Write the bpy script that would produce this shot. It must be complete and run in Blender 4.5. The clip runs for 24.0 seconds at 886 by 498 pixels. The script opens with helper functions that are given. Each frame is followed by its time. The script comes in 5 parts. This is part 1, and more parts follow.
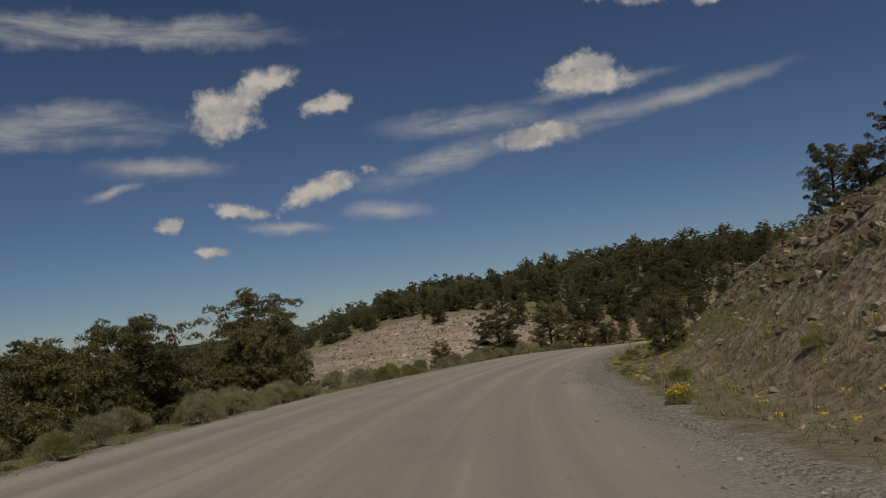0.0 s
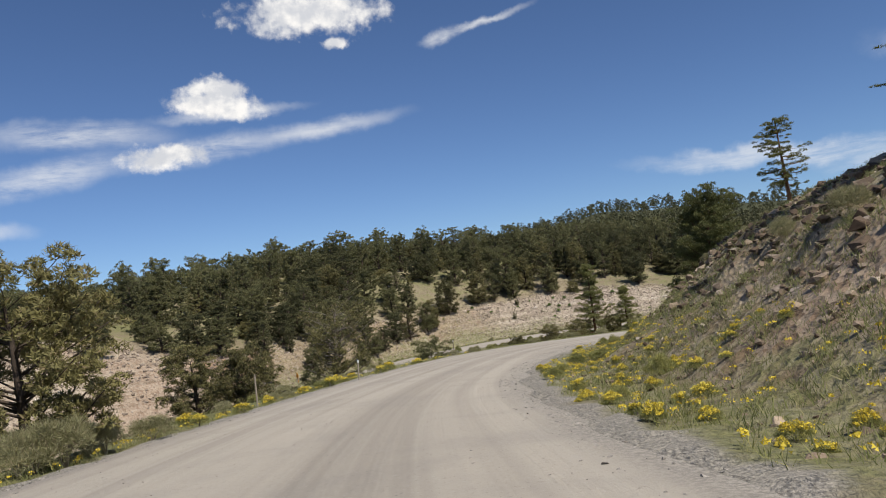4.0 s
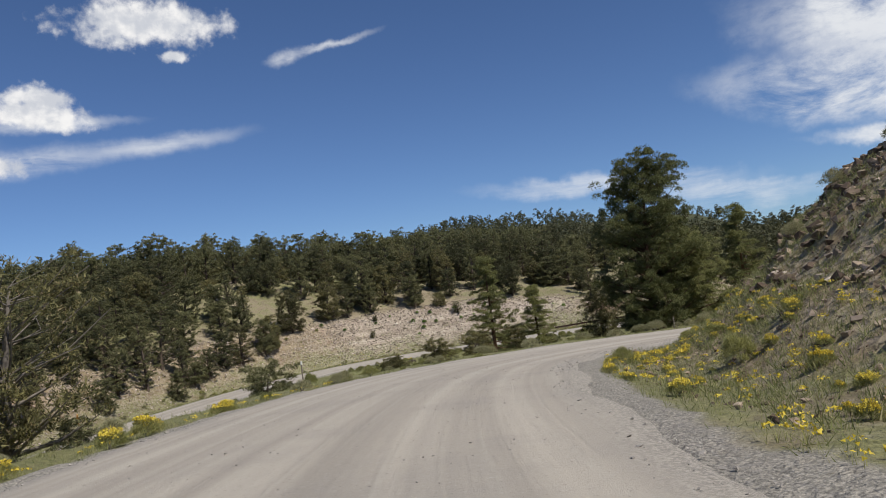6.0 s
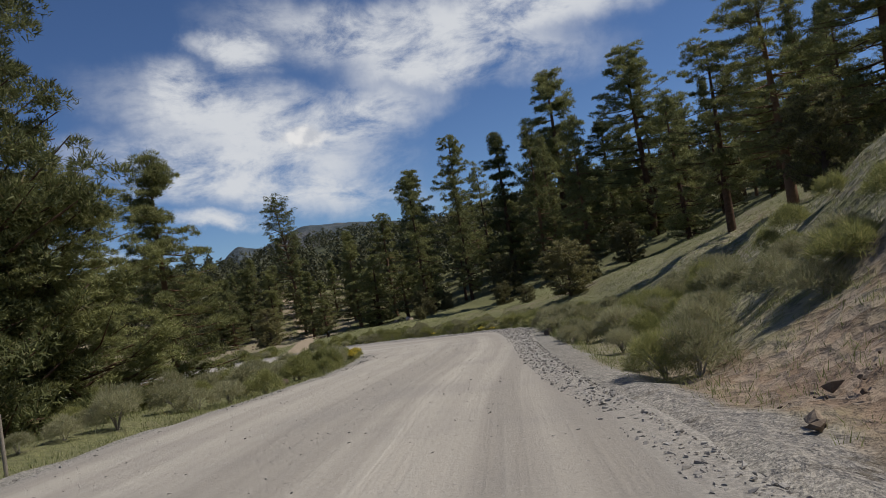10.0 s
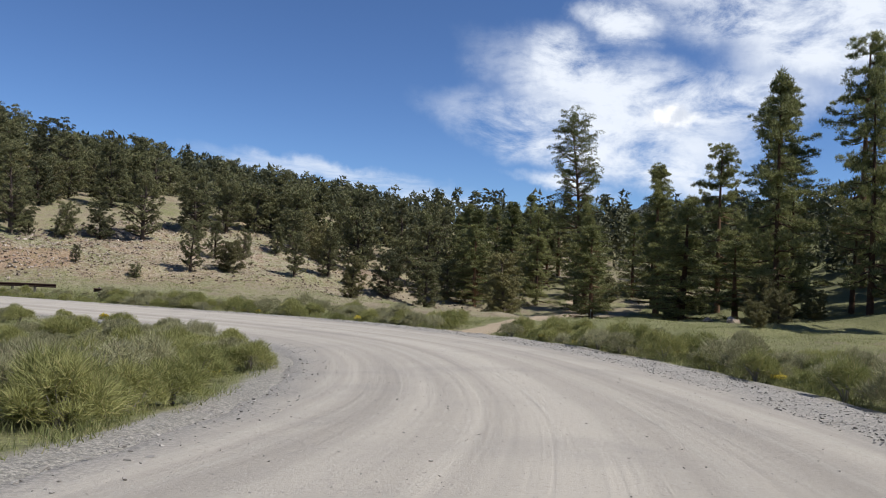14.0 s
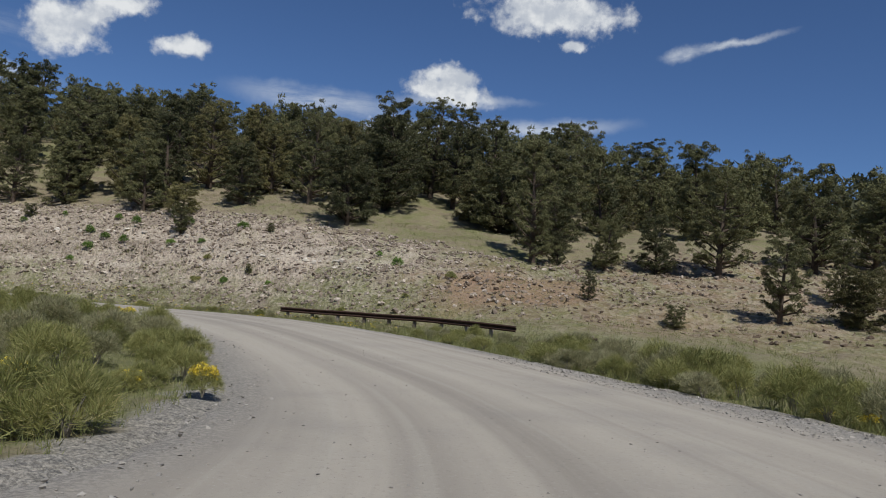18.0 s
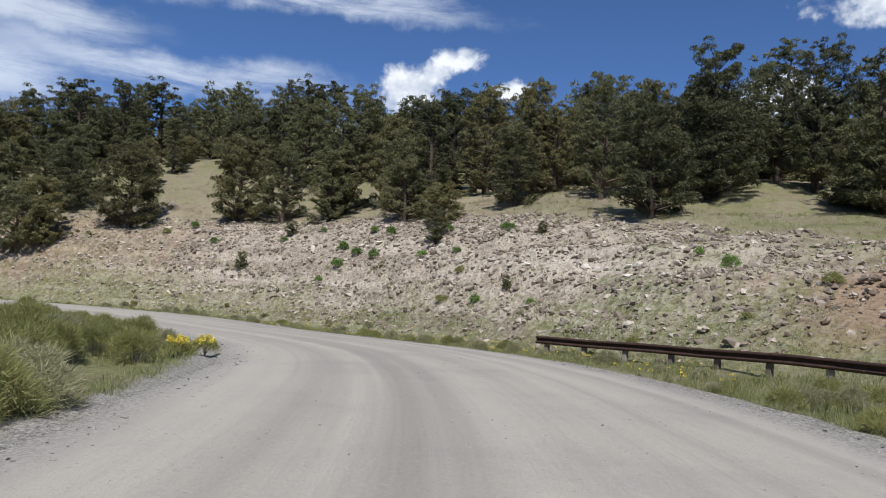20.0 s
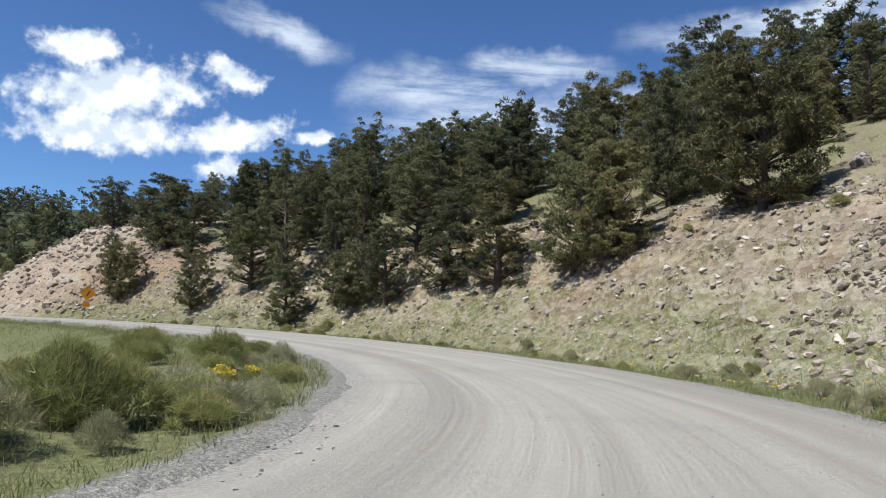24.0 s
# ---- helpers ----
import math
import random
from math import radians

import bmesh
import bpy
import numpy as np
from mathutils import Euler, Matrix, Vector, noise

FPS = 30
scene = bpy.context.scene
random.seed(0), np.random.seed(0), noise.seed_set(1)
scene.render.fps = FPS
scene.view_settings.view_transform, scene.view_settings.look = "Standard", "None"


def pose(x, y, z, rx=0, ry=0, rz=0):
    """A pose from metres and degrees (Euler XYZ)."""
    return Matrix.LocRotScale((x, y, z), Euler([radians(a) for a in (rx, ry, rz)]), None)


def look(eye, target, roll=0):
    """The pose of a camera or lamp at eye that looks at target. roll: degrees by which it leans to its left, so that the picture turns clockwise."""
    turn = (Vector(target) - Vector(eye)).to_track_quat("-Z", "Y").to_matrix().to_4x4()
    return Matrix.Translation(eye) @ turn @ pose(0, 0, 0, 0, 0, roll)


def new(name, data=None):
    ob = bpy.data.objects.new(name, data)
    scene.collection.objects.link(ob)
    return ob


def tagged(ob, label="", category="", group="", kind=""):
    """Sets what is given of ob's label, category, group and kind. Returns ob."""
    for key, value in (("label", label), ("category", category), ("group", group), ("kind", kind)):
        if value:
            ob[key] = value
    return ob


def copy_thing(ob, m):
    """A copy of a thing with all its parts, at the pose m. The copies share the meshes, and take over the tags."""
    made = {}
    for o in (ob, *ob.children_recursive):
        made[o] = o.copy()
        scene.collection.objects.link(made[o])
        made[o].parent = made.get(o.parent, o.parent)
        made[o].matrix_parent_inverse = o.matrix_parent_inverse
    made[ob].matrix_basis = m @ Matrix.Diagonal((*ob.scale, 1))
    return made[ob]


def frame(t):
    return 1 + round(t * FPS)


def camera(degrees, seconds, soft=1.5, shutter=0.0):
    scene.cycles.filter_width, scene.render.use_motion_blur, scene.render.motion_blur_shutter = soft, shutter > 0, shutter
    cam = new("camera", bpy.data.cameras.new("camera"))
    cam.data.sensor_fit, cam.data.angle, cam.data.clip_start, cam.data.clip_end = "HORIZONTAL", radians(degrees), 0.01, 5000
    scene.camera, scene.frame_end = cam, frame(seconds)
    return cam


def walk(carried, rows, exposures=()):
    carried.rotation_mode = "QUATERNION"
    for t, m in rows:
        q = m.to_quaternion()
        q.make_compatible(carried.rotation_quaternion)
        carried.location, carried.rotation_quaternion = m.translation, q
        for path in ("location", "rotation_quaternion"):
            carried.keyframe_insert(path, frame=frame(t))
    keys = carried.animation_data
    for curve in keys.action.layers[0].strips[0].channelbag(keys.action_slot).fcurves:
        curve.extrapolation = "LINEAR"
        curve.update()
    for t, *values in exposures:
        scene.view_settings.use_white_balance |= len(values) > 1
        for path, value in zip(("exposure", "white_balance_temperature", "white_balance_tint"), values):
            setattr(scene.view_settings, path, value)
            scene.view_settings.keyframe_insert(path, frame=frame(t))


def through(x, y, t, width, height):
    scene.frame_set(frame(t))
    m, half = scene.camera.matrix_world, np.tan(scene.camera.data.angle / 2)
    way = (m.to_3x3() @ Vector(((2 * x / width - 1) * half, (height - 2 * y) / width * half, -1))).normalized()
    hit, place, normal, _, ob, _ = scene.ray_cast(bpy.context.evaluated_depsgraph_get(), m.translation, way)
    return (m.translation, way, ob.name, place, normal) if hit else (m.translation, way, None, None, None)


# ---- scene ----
cam = camera(61.76, 24.0, 1.0)
PATH = [
    (0.0, look((0.00, 0.00, -0.00), (-14.51, 13.67, 1.58), -7.01)),
    (0.5, look((-5.54, 5.07, -0.42), (-18.64, 20.15, 0.67), -6.79)),
    (1.0, look((-10.75, 10.48, -0.83), (-23.17, 26.12, 0.29), -6.61)),
    (1.5, look((-15.64, 16.23, -1.23), (-27.61, 32.20, -0.07), -6.63)),
    (2.0, look((-20.22, 22.35, -1.59), (-31.44, 38.83, -0.07), -7.89)),
    (2.5, look((-24.49, 28.77, -1.94), (-34.16, 46.23, -0.65), -8.89)),
    (3.0, look((-28.43, 35.37, -2.30), (-36.58, 53.60, -1.25), -9.02)),
    (3.5, look((-32.01, 42.06, -2.72), (-39.06, 60.75, -1.71), -8.50)),
    (4.0, look((-35.26, 48.74, -3.21), (-41.59, 67.68, -2.13), -7.89)),
    (4.5, look((-38.17, 55.36, -3.75), (-43.88, 74.50, -2.64), -7.71)),
    (5.0, look((-40.69, 61.91, -4.31), (-45.55, 81.29, -3.33), -8.03)),
    (5.5, look((-42.74, 68.43, -4.85), (-46.32, 88.09, -4.04), -8.07)),
    (6.0, look((-44.35, 74.88, -5.29), (-46.59, 94.73, -4.16), -8.19)),
    (6.5, look((-45.56, 81.20, -5.66), (-46.45, 101.17, -4.88), -8.82)),
    (7.0, look((-46.19, 87.40, -5.98), (-44.40, 107.30, -5.19), -10.36)),
    (7.5, look((-46.18, 93.48, -6.34), (-42.48, 113.12, -5.70), -11.61)),
    (8.0, look((-45.49, 99.36, -6.75), (-39.13, 118.31, -6.09), -12.08)),
    (8.5, look((-44.15, 104.93, -7.19), (-35.56, 122.98, -6.58), -11.92)),
    (9.0, look((-42.19, 110.05, -7.60), (-31.32, 126.81, -6.63), -12.46)),
    (9.5, look((-39.64, 114.71, -8.00), (-26.96, 130.15, -7.18), -11.83)),
    (10.0, look((-36.63, 118.95, -8.37), (-23.30, 133.86, -7.96), -9.25)),
    (10.5, look((-33.28, 122.92, -8.71), (-20.25, 138.09, -8.68), -5.27)),
    (11.0, look((-29.71, 126.75, -9.04), (-17.42, 142.53, -9.12), -1.04)),
    (11.5, look((-26.02, 130.57, -9.38), (-14.41, 146.86, -9.23), 2.35)),
    (12.0, look((-22.32, 134.50, -9.73), (-11.30, 151.19, -9.33), 4.53)),
    (12.5, look((-18.70, 138.60, -10.07), (-9.25, 156.22, -10.14), 6.50)),
    (13.0, look((-15.31, 142.80, -10.43), (-7.48, 161.21, -10.56), 4.87)),
    (13.5, look((-12.28, 147.02, -10.86), (-5.54, 165.84, -10.60), 2.96)),
    (14.0, look((-9.75, 151.31, -11.31), (-4.29, 170.55, -11.05), 2.62)),
    (14.5, look((-7.72, 155.74, -11.77), (-3.91, 175.38, -11.87), 2.96)),
    (15.0, look((-6.14, 160.34, -12.19), (-4.25, 180.24, -11.73), 3.21)),
    (15.5, look((-4.92, 165.08, -12.56), (-5.02, 185.07, -11.81), 3.60)),
    (16.0, look((-4.15, 169.93, -12.88), (-6.64, 189.76, -12.12), 4.06)),
    (16.5, look((-3.94, 174.75, -13.14), (-8.81, 194.13, -12.18), 4.22)),
    (17.0, look((-4.33, 179.41, -13.39), (-11.51, 198.05, -12.36), 4.11)),
    (17.5, look((-5.30, 183.80, -13.61), (-14.32, 201.61, -12.37), 4.19)),
    (18.0, look((-6.86, 187.95, -13.83), (-17.90, 204.57, -12.54), 4.55)),
    (18.5, look((-8.99, 191.91, -14.02), (-21.77, 207.24, -12.73), 4.64)),
    (19.0, look((-11.54, 195.75, -14.14), (-25.90, 209.61, -12.82), 4.45)),
    (19.5, look((-14.46, 199.42, -14.21), (-30.25, 211.61, -12.82), 4.10)),
    (20.0, look((-17.75, 202.82, -14.23), (-34.80, 213.17, -12.75), 3.74)),
    (20.5, look((-21.45, 205.87, -14.22), (-39.56, 214.21, -12.63), 3.50)),
    (21.0, look((-25.57, 208.47, -14.22), (-44.51, 214.67, -12.54), 3.34)),
    (21.5, look((-30.05, 210.60, -14.26), (-49.59, 214.47, -12.43), 3.02)),
    (22.0, look((-34.79, 212.22, -14.32), (-54.61, 214.08, -12.39), 2.35)),
    (22.5, look((-39.72, 213.23, -14.39), (-59.63, 212.76, -12.54), 2.62)),
    (23.0, look((-44.72, 213.60, -14.47), (-64.40, 210.58, -12.60), 2.68)),
    (23.5, look((-49.80, 213.34, -14.56), (-69.06, 208.24, -12.76), 2.46)),
    (24.0, look((-54.98, 212.51, -14.65), (-73.43, 205.00, -12.86), 3.31)),
]
walk(cam, PATH, exposures=[(0.0, -1.15, 7700, 11), (0.5, -1.12, 7600, 11), (1.0, -0.38, 7300, 11), (2.0, -0.70, 7100, 10), (2.5, -0.55, 6800, 10), (4.5, 0.20, 7000, 10), (5.0, 0.25, 7000, 10), (6.0, -0.04, 6750, 10), (7.0, 0.22, 6650, 10), (8.0, 0.22, 6900, 10), (9.0, -0.38, 6900, 10), (9.5, -0.35, 6800, 10), (11.5, -0.28, 6500, 10), (12.0, -0.25, 6450, 10), (13.0, 0.20, 6400, 10), (14.0, 0.20, 6400, 10), (15.0, 0.30, 6300, 10), (16.0, 0.18, 6550, 10), (17.0, 0.05, 6450, 10), (18.0, -0.30, 6450, 8), (20.0, 0.10, 6200, 9), (21.0, 0.30, 6150, 6), (22.0, 0.42, 6150, 7), (23.0, -0.10, 6150, 7), (24.0, 0.36, 6150, 6)])

# ---------------------------------------------------------------- light
SUN_AZ, SUN_EL = 125.0, 53.0          # clockwise from +y, above the horizon
sun = new("sun", bpy.data.lights.new("sun", "SUN"))
sun.data.energy, sun.data.angle, sun.data.color = 4.7, radians(0.5), (1.0, 0.965, 0.91)
_a, _e = radians(SUN_AZ), radians(SUN_EL)
sun.matrix_world = look((0, 0, 300), (-math.sin(_a) * math.cos(_e) * 100, -math.cos(_a) * math.cos(_e) * 100, 300 - math.sin(_e) * 100))

# clouds in the sky: azimuth and height of the middle, half length, half thickness, lean, all in degrees
PUFFS = [
    (-62.3, 16.2, 3.1, 2.2, 9), (-58.8, 18.4, 2.7, 1.2, 14), (-60.6, 17.3, 2.4, 1.3, 25), (-54.4, 16.4, 2.2, 1.0, 5), (-34.0, 15.7, 4.1, 1.2, -8), (-34.0, 16.7, 2.5, 1.2, -2),
    (-37.9, 12.3, 3.7, 1.1, 4), (-55.3, 10.2, 3.8, 1.1, 16), (-61.6, 8.9, 2.3, 0.7, -9), (-26.4, 21.8, 6.9, 2.0, -3),
    (-24.8, 19.4, 1.5, 0.55, 7), (-66.8, 8.3, 1.0, 0.7, 10), (-64.2, 6.2, 1.5, 0.55, -8),
    (32.5, 11.1, 2.0, 1.3, 2), (-139.3, 16.9, 3.7, 1.5, 10), (-136.7, 14.5, 7.1, 2.8, 7), (-137.4, 11.6, 7.1, 2.0, 5),
    (-129.0, 12.2, 6.0, 1.5, 14), (-128.9, 16.7, 2.8, 1.3, -19), (-129.2, 9.9, 2.5, 1.1, 9), (-122.5, 13.0, 1.5, 0.75, 12)]
WISPS = [
    (-46.2, 11.2, 7.9, 1.55, 12), (-35.5, 12.5, 8.9, 1.32, 6), (-26.8, 13.3, 8.4, 1.01, 5), (-44, 14, 8.4, 1.4, -2), (-33.4, 15.0, 7, 0.7, 2),
    (-50.7, 8, 4.3, 1.01, -5), (-16.5, 18.9, 2.1, 0.7, 11), (-70.3, 11, 2.6, 0.54, 20), (-66.9, 12.5, 6.2, 1.01, -2),
    (-58.3, 7.4, 4.1, 0.62, -6), (-13.1, 19.5, 5.0, 0.42, 10)]
VEILS = [
    (27.6, 9.8, 10.6, 2.4, -9), (29.2, 12.4, 9.6, 2.8, -18), (25.3, 6.1, 3.6, 0.75, -11), (23.9, 14.4, 3.0, 2.3, -53),
    (49.3, 17.9, 14.0, 2.3, 2), (44.7, 15.4, 7.6, 1.8, 1), (35.4, 11.9, 7.0, 2.3, 10),
    (42.0, 17.1, 12.3, 2.5, -12), (28.3, 8.4, 11.0, 1.8, -13), (28.4, 17.8, 3.1, 1.5, -12)]
STREAKS = [
    (-91.1, 17.4, 7.9, 1.3, 4), (-92.5, 13.4, 6.4, 2.3, 1), (-79.5, 15.5, 12.9, 1.3, 0), (-105.7, 15.0, 11.1, 2.3, 4),
    (-108.5, 12.4, 8.0, 1.5, 8), (-111.3, 17.8, 4.6, 1.2, -12), (-87.0, 21.5, 9.0, 1.2, 3),
    (-68.8, 21.9, 11.2, 1.0, -2), (-125.2, 20.2, 4.2, 1.0, -14), (-114.0, 17.0, 5.2, 1.6, 4), (-105.8, 19.0, 5.2, 1.0, -2), (6.7, 6.1, 8.0, 0.8, -7), (15.4, 4.0, 5.1, 0.8, -9)]


class Nodes:
    """Short way to write node trees."""

    def __init__(self, tree):
        self.tree = tree
        tree.nodes.clear()

    def add(self, kind):
        return self.tree.nodes.new(kind)

    def link(self, a, b):
        self.tree.links.new(a, b)

    def put(self, socket, value):
        if hasattr(value, "is_output"):
            self.tree.links.new(value, socket)
        else:
            socket.default_value = value

    def math(self, op, a, b=0.0, c=0.0):
        n = self.add("ShaderNodeMath")
        n.operation = op
        for i, v in enumerate((a, b, c)):
            self.put(n.inputs[i], v)
        return n.outputs[0]

    def ramp(self, value, lo, hi, a=0.0, b=1.0):
        n = self.add("ShaderNodeMapRange")
        n.interpolation_type = "SMOOTHSTEP"
        for i, v in enumerate((value, lo, hi, a, b)):
            self.put(n.inputs[i], v)
        return n.outputs[0]

    def noise(self, vector, scale, detail=4.0, rough=0.55, warp=0.0):
        n = self.add("ShaderNodeTexNoise")
        if vector is not None:
            self.link(vector, n.inputs["Vector"])
        for key, v in (("Scale", scale), ("Detail", detail), ("Roughness", rough), ("Distortion", warp)):
            self.put(n.inputs[key], v)
        return n.outputs[0]

    def mix(self, factor, a, b):
        n = self.add("ShaderNodeMix")
        n.data_type = "RGBA"
        self.put(n.inputs[0], factor)
        for socket, v in ((n.inputs[6], a), (n.inputs[7], b)):
            self.put(socket, (*v, 1) if isinstance(v, tuple) and len(v) == 3 else v)
        return n.outputs[2]

    def mapped(self, vector, loc=(0, 0, 0), rot=(0, 0, 0), scale=(1, 1, 1), kind="POINT"):
        n = self.add("ShaderNodeMapping")
        n.vector_type = kind
        self.link(vector, n.inputs[0])
        n.inputs[1].default_value, n.inputs[2].default_value, n.inputs[3].default_value = loc, rot, scale
        return n.outputs[0]

    def value(self, attribute):
        n = self.add("ShaderNodeAttribute")
        n.attribute_name = attribute
        return n.outputs["Fac"]


world = bpy.data.worlds.new("sky")
scene.world = world
world.use_nodes = True
w = Nodes(world.node_tree)
sky = w.add("ShaderNodeTexSky")
sky.sky_type, sky.sun_disc, sky.sun_elevation, sky.sun_rotation = "NISHITA", False, _e, _a
sky.altitude, sky.air_density, sky.dust_density, sky.ozone_density = 2600.0, 1.0, 0.6, 2.5
way = w.add("ShaderNodeTexCoord").outputs["Generated"]
sep = w.add("ShaderNodeSeparateXYZ")
w.link(way, sep.inputs[0])
az = w.math("MULTIPLY", w.math("ARCTAN2", sep.outputs[0], sep.outputs[1]), 57.296 * 0.965)
el = w.math("MULTIPLY", w.math("ARCSINE", sep.outputs[2]), 57.296)
comb = w.add("ShaderNodeCombineXYZ")
w.link(az, comb.inputs[0]), w.link(el, comb.inputs[1])
flat = comb.outputs[0]


def blobs(rows, coords):
    top = None
    for a0, e0, long, thick, lean in rows:
        m = w.mapped(coords, (a0 * 0.965, e0, 0), (0, 0, radians(lean)), (long, thick, 1), "TEXTURE")
        n = w.add("ShaderNodeVectorMath")
        n.operation = "LENGTH"
        w.link(m, n.inputs[0])
        one = w.math("SUBTRACT", 1.0, n.outputs["Value"])
        top = one if top is None else w.math("SMOOTH_MAX", top, one, 0.25)
    return top


def torn(amount, scale):
    """The sky's coordinates pulled about by noise, for ragged cloud edges."""
    n = w.add("ShaderNodeTexNoise")
    w.link(flat, n.inputs["Vector"])
    n.inputs["Scale"].default_value, n.inputs["Detail"].default_value, n.inputs["Roughness"].default_value = scale, 5.0, 0.6
    off = w.add("ShaderNodeVectorMath")
    off.operation = "SUBTRACT"
    w.link(n.outputs["Color"], off.inputs[0])
    off.inputs[1].default_value = (0.5, 0.5, 0.5)
    big = w.add("ShaderNodeVectorMath")
    big.operation = "MULTIPLY_ADD"
    w.link(off.outputs[0], big.inputs[0])
    big.inputs[1].default_value = (amount, amount * 0.6, 0)
    w.link(flat, big.inputs[2])
    return big.outputs[0]


bump = w.noise(flat, 0.42, 6.0, 0.54)
curl = w.noise(flat, 1.1, 4.0, 0.55)
ragged = torn(1.9, 0.5)
puff = w.math("ADD", blobs(PUFFS, ragged), w.math("ADD", w.math("MULTIPLY", w.math("SUBTRACT", bump, 0.5), 1.2), w.math("MULTIPLY", w.math("SUBTRACT", curl, 0.5), 1.0)))
puff_a = w.math("MULTIPLY", w.ramp(puff, 0.0, 0.62), 0.97)
streak = w.noise(w.mapped(flat, rot=(0, 0, radians(-8)), scale=(0.14, 0.7, 1)), 1.0, 8.0, 0.64, 0.3)
wisp = w.math("MULTIPLY", w.math("MULTIPLY", w.ramp(blobs(WISPS, ragged), 0.0, 1.1), w.ramp(streak, 0.20, 0.58)), 0.82)
tuft = w.noise(w.mapped(flat, rot=(0, 0, radians(12)), scale=(0.16, 0.30, 1)), 1.0, 10.0, 0.66, 0.3)
pulled = torn(6.0, 0.22)
veil = w.math("MULTIPLY", w.ramp(blobs(VEILS, pulled), -0.45, 0.60), w.ramp(tuft, 0.28, 0.60))
band = w.noise(w.mapped(flat, rot=(0, 0, radians(6)), scale=(0.09, 0.42, 1)), 1.0, 10.0, 0.66, 0.3)
film_a = w.math("MULTIPLY", w.math("MULTIPLY", w.ramp(blobs(STREAKS, pulled), -0.55, 0.75), w.ramp(band, 0.28, 0.64)), 0.70)
thin = w.math("MAXIMUM", film_a, w.math("MAXIMUM", w.math("MULTIPLY", wisp, 0.90), w.math("MULTIPLY", veil, 0.94)))
lit = w.noise(w.mapped(flat, loc=(0.15, -0.9, 0)), 0.42, 6.0, 0.54)
shade = w.ramp(w.math("SUBTRACT", bump, lit), -0.12, 0.16)
SKY_POWER = 0.082
cloud = w.mix(shade, (0.62, 0.66, 0.74), (0.95, 0.96, 0.98))
bright = w.add("ShaderNodeMix")
bright.data_type, bright.blend_type = "RGBA", "MULTIPLY"
bright.inputs[0].default_value = 1.0
w.link(sky.outputs[0], bright.inputs[6])
bright.inputs[7].default_value = (SKY_POWER * 0.75, SKY_POWER * 0.93, SKY_POWER * 1.19, 1)
c1 = w.mix(thin, bright.outputs[2], (0.80, 0.84, 0.90))
c2 = w.mix(puff_a, c1, cloud)
bg = w.add("ShaderNodeBackground")
w.link(c2, bg.inputs[0])
w.link(bg.outputs[0], w.add("ShaderNodeOutputWorld").inputs[0])

# ---------------------------------------------------------------- materials


def material(name, rough=0.9):
    m = bpy.data.materials.new(name)
    m.use_nodes = True
    k = Nodes(m.node_tree)
    bsdf = k.add("ShaderNodeBsdfPrincipled")
    bsdf.inputs["Roughness"].default_value = rough
    bsdf.inputs["Specular IOR Level"].default_value = 0.25
    out = k.add("ShaderNodeOutputMaterial")
    k.link(bsdf.outputs[0], out.inputs[0])
    return m, k, bsdf, out


def relief(k, bsdf, height, strength, distance):
    b = k.add("ShaderNodeBump")
    b.inputs["Strength"].default_value, b.inputs["Distance"].default_value = strength, distance
    k.link(height, b.inputs["Height"])
    k.link(b.outputs[0], bsdf.inputs["Normal"])


def plain(name, dark, light, scale=3.0, rough=0.85, depth=0.01, metal=0.0):
    """A material of two tones mixed by noise at two scales, with fine relief, on the object's own coordinates."""
    m, k, bsdf, _ = material(name, rough)
    at = k.add("ShaderNodeTexCoord").outputs["Object"]
    big, small = k.noise(at, scale, 5.0, 0.6), k.noise(at, scale * 9, 4.0, 0.6)
    rnd = k.add("ShaderNodeObjectInfo").outputs["Random"]
    isle = k.add("ShaderNodeNewGeometry").outputs["Random Per Island"]
    rnd = k.math("ADD", rnd, k.math("SUBTRACT", isle, 0.5))
    f = k.math("ADD", k.math("MULTIPLY", big, 0.6), k.math("ADD", k.math("MULTIPLY", small, 0.35), k.math("MULTIPLY", k.math("SUBTRACT", rnd, 0.5), 0.4)))
    k.link(k.mix(k.ramp(f, 0.25, 0.75), dark, light), bsdf.inputs["Base Color"])
    bsdf.inputs["Metallic"].default_value = metal
    relief(k, bsdf, small, 0.6, depth)
    return m


def leafy(name, dark, light, dry, dry_share=0.12, through=0.25):
    """Foliage: tone by the tree and by the tuft, some light comes through."""
    m, k, bsdf, out = material(name, 0.62)
    geo = k.add("ShaderNodeNewGeometry")
    rnd = k.add("ShaderNodeObjectInfo").outputs["Random"]
    isle = geo.outputs["Random Per Island"]
    f = k.math("ADD", k.math("MULTIPLY", isle, 0.6), k.math("MULTIPLY", rnd, 0.5))
    col = k.mix(k.ramp(f, 0.15, 0.95), dark, light)
    col = k.mix(k.math("MULTIPLY", k.ramp(k.math("FRACT", k.math("MULTIPLY", isle, 7.31)), 1 - dry_share - 0.05, 1.0), 0.8), col, dry)
    k.link(col, bsdf.inputs["Base Color"])
    tr = k.add("ShaderNodeBsdfTranslucent")
    k.link(col, tr.inputs[0])
    mx = k.add("ShaderNodeMixShader")
    mx.inputs[0].default_value = through
    k.link(bsdf.outputs[0], mx.inputs[1]), k.link(tr.outputs[0], mx.inputs[2]), k.link(mx.outputs[0], out.inputs[0])
    return m


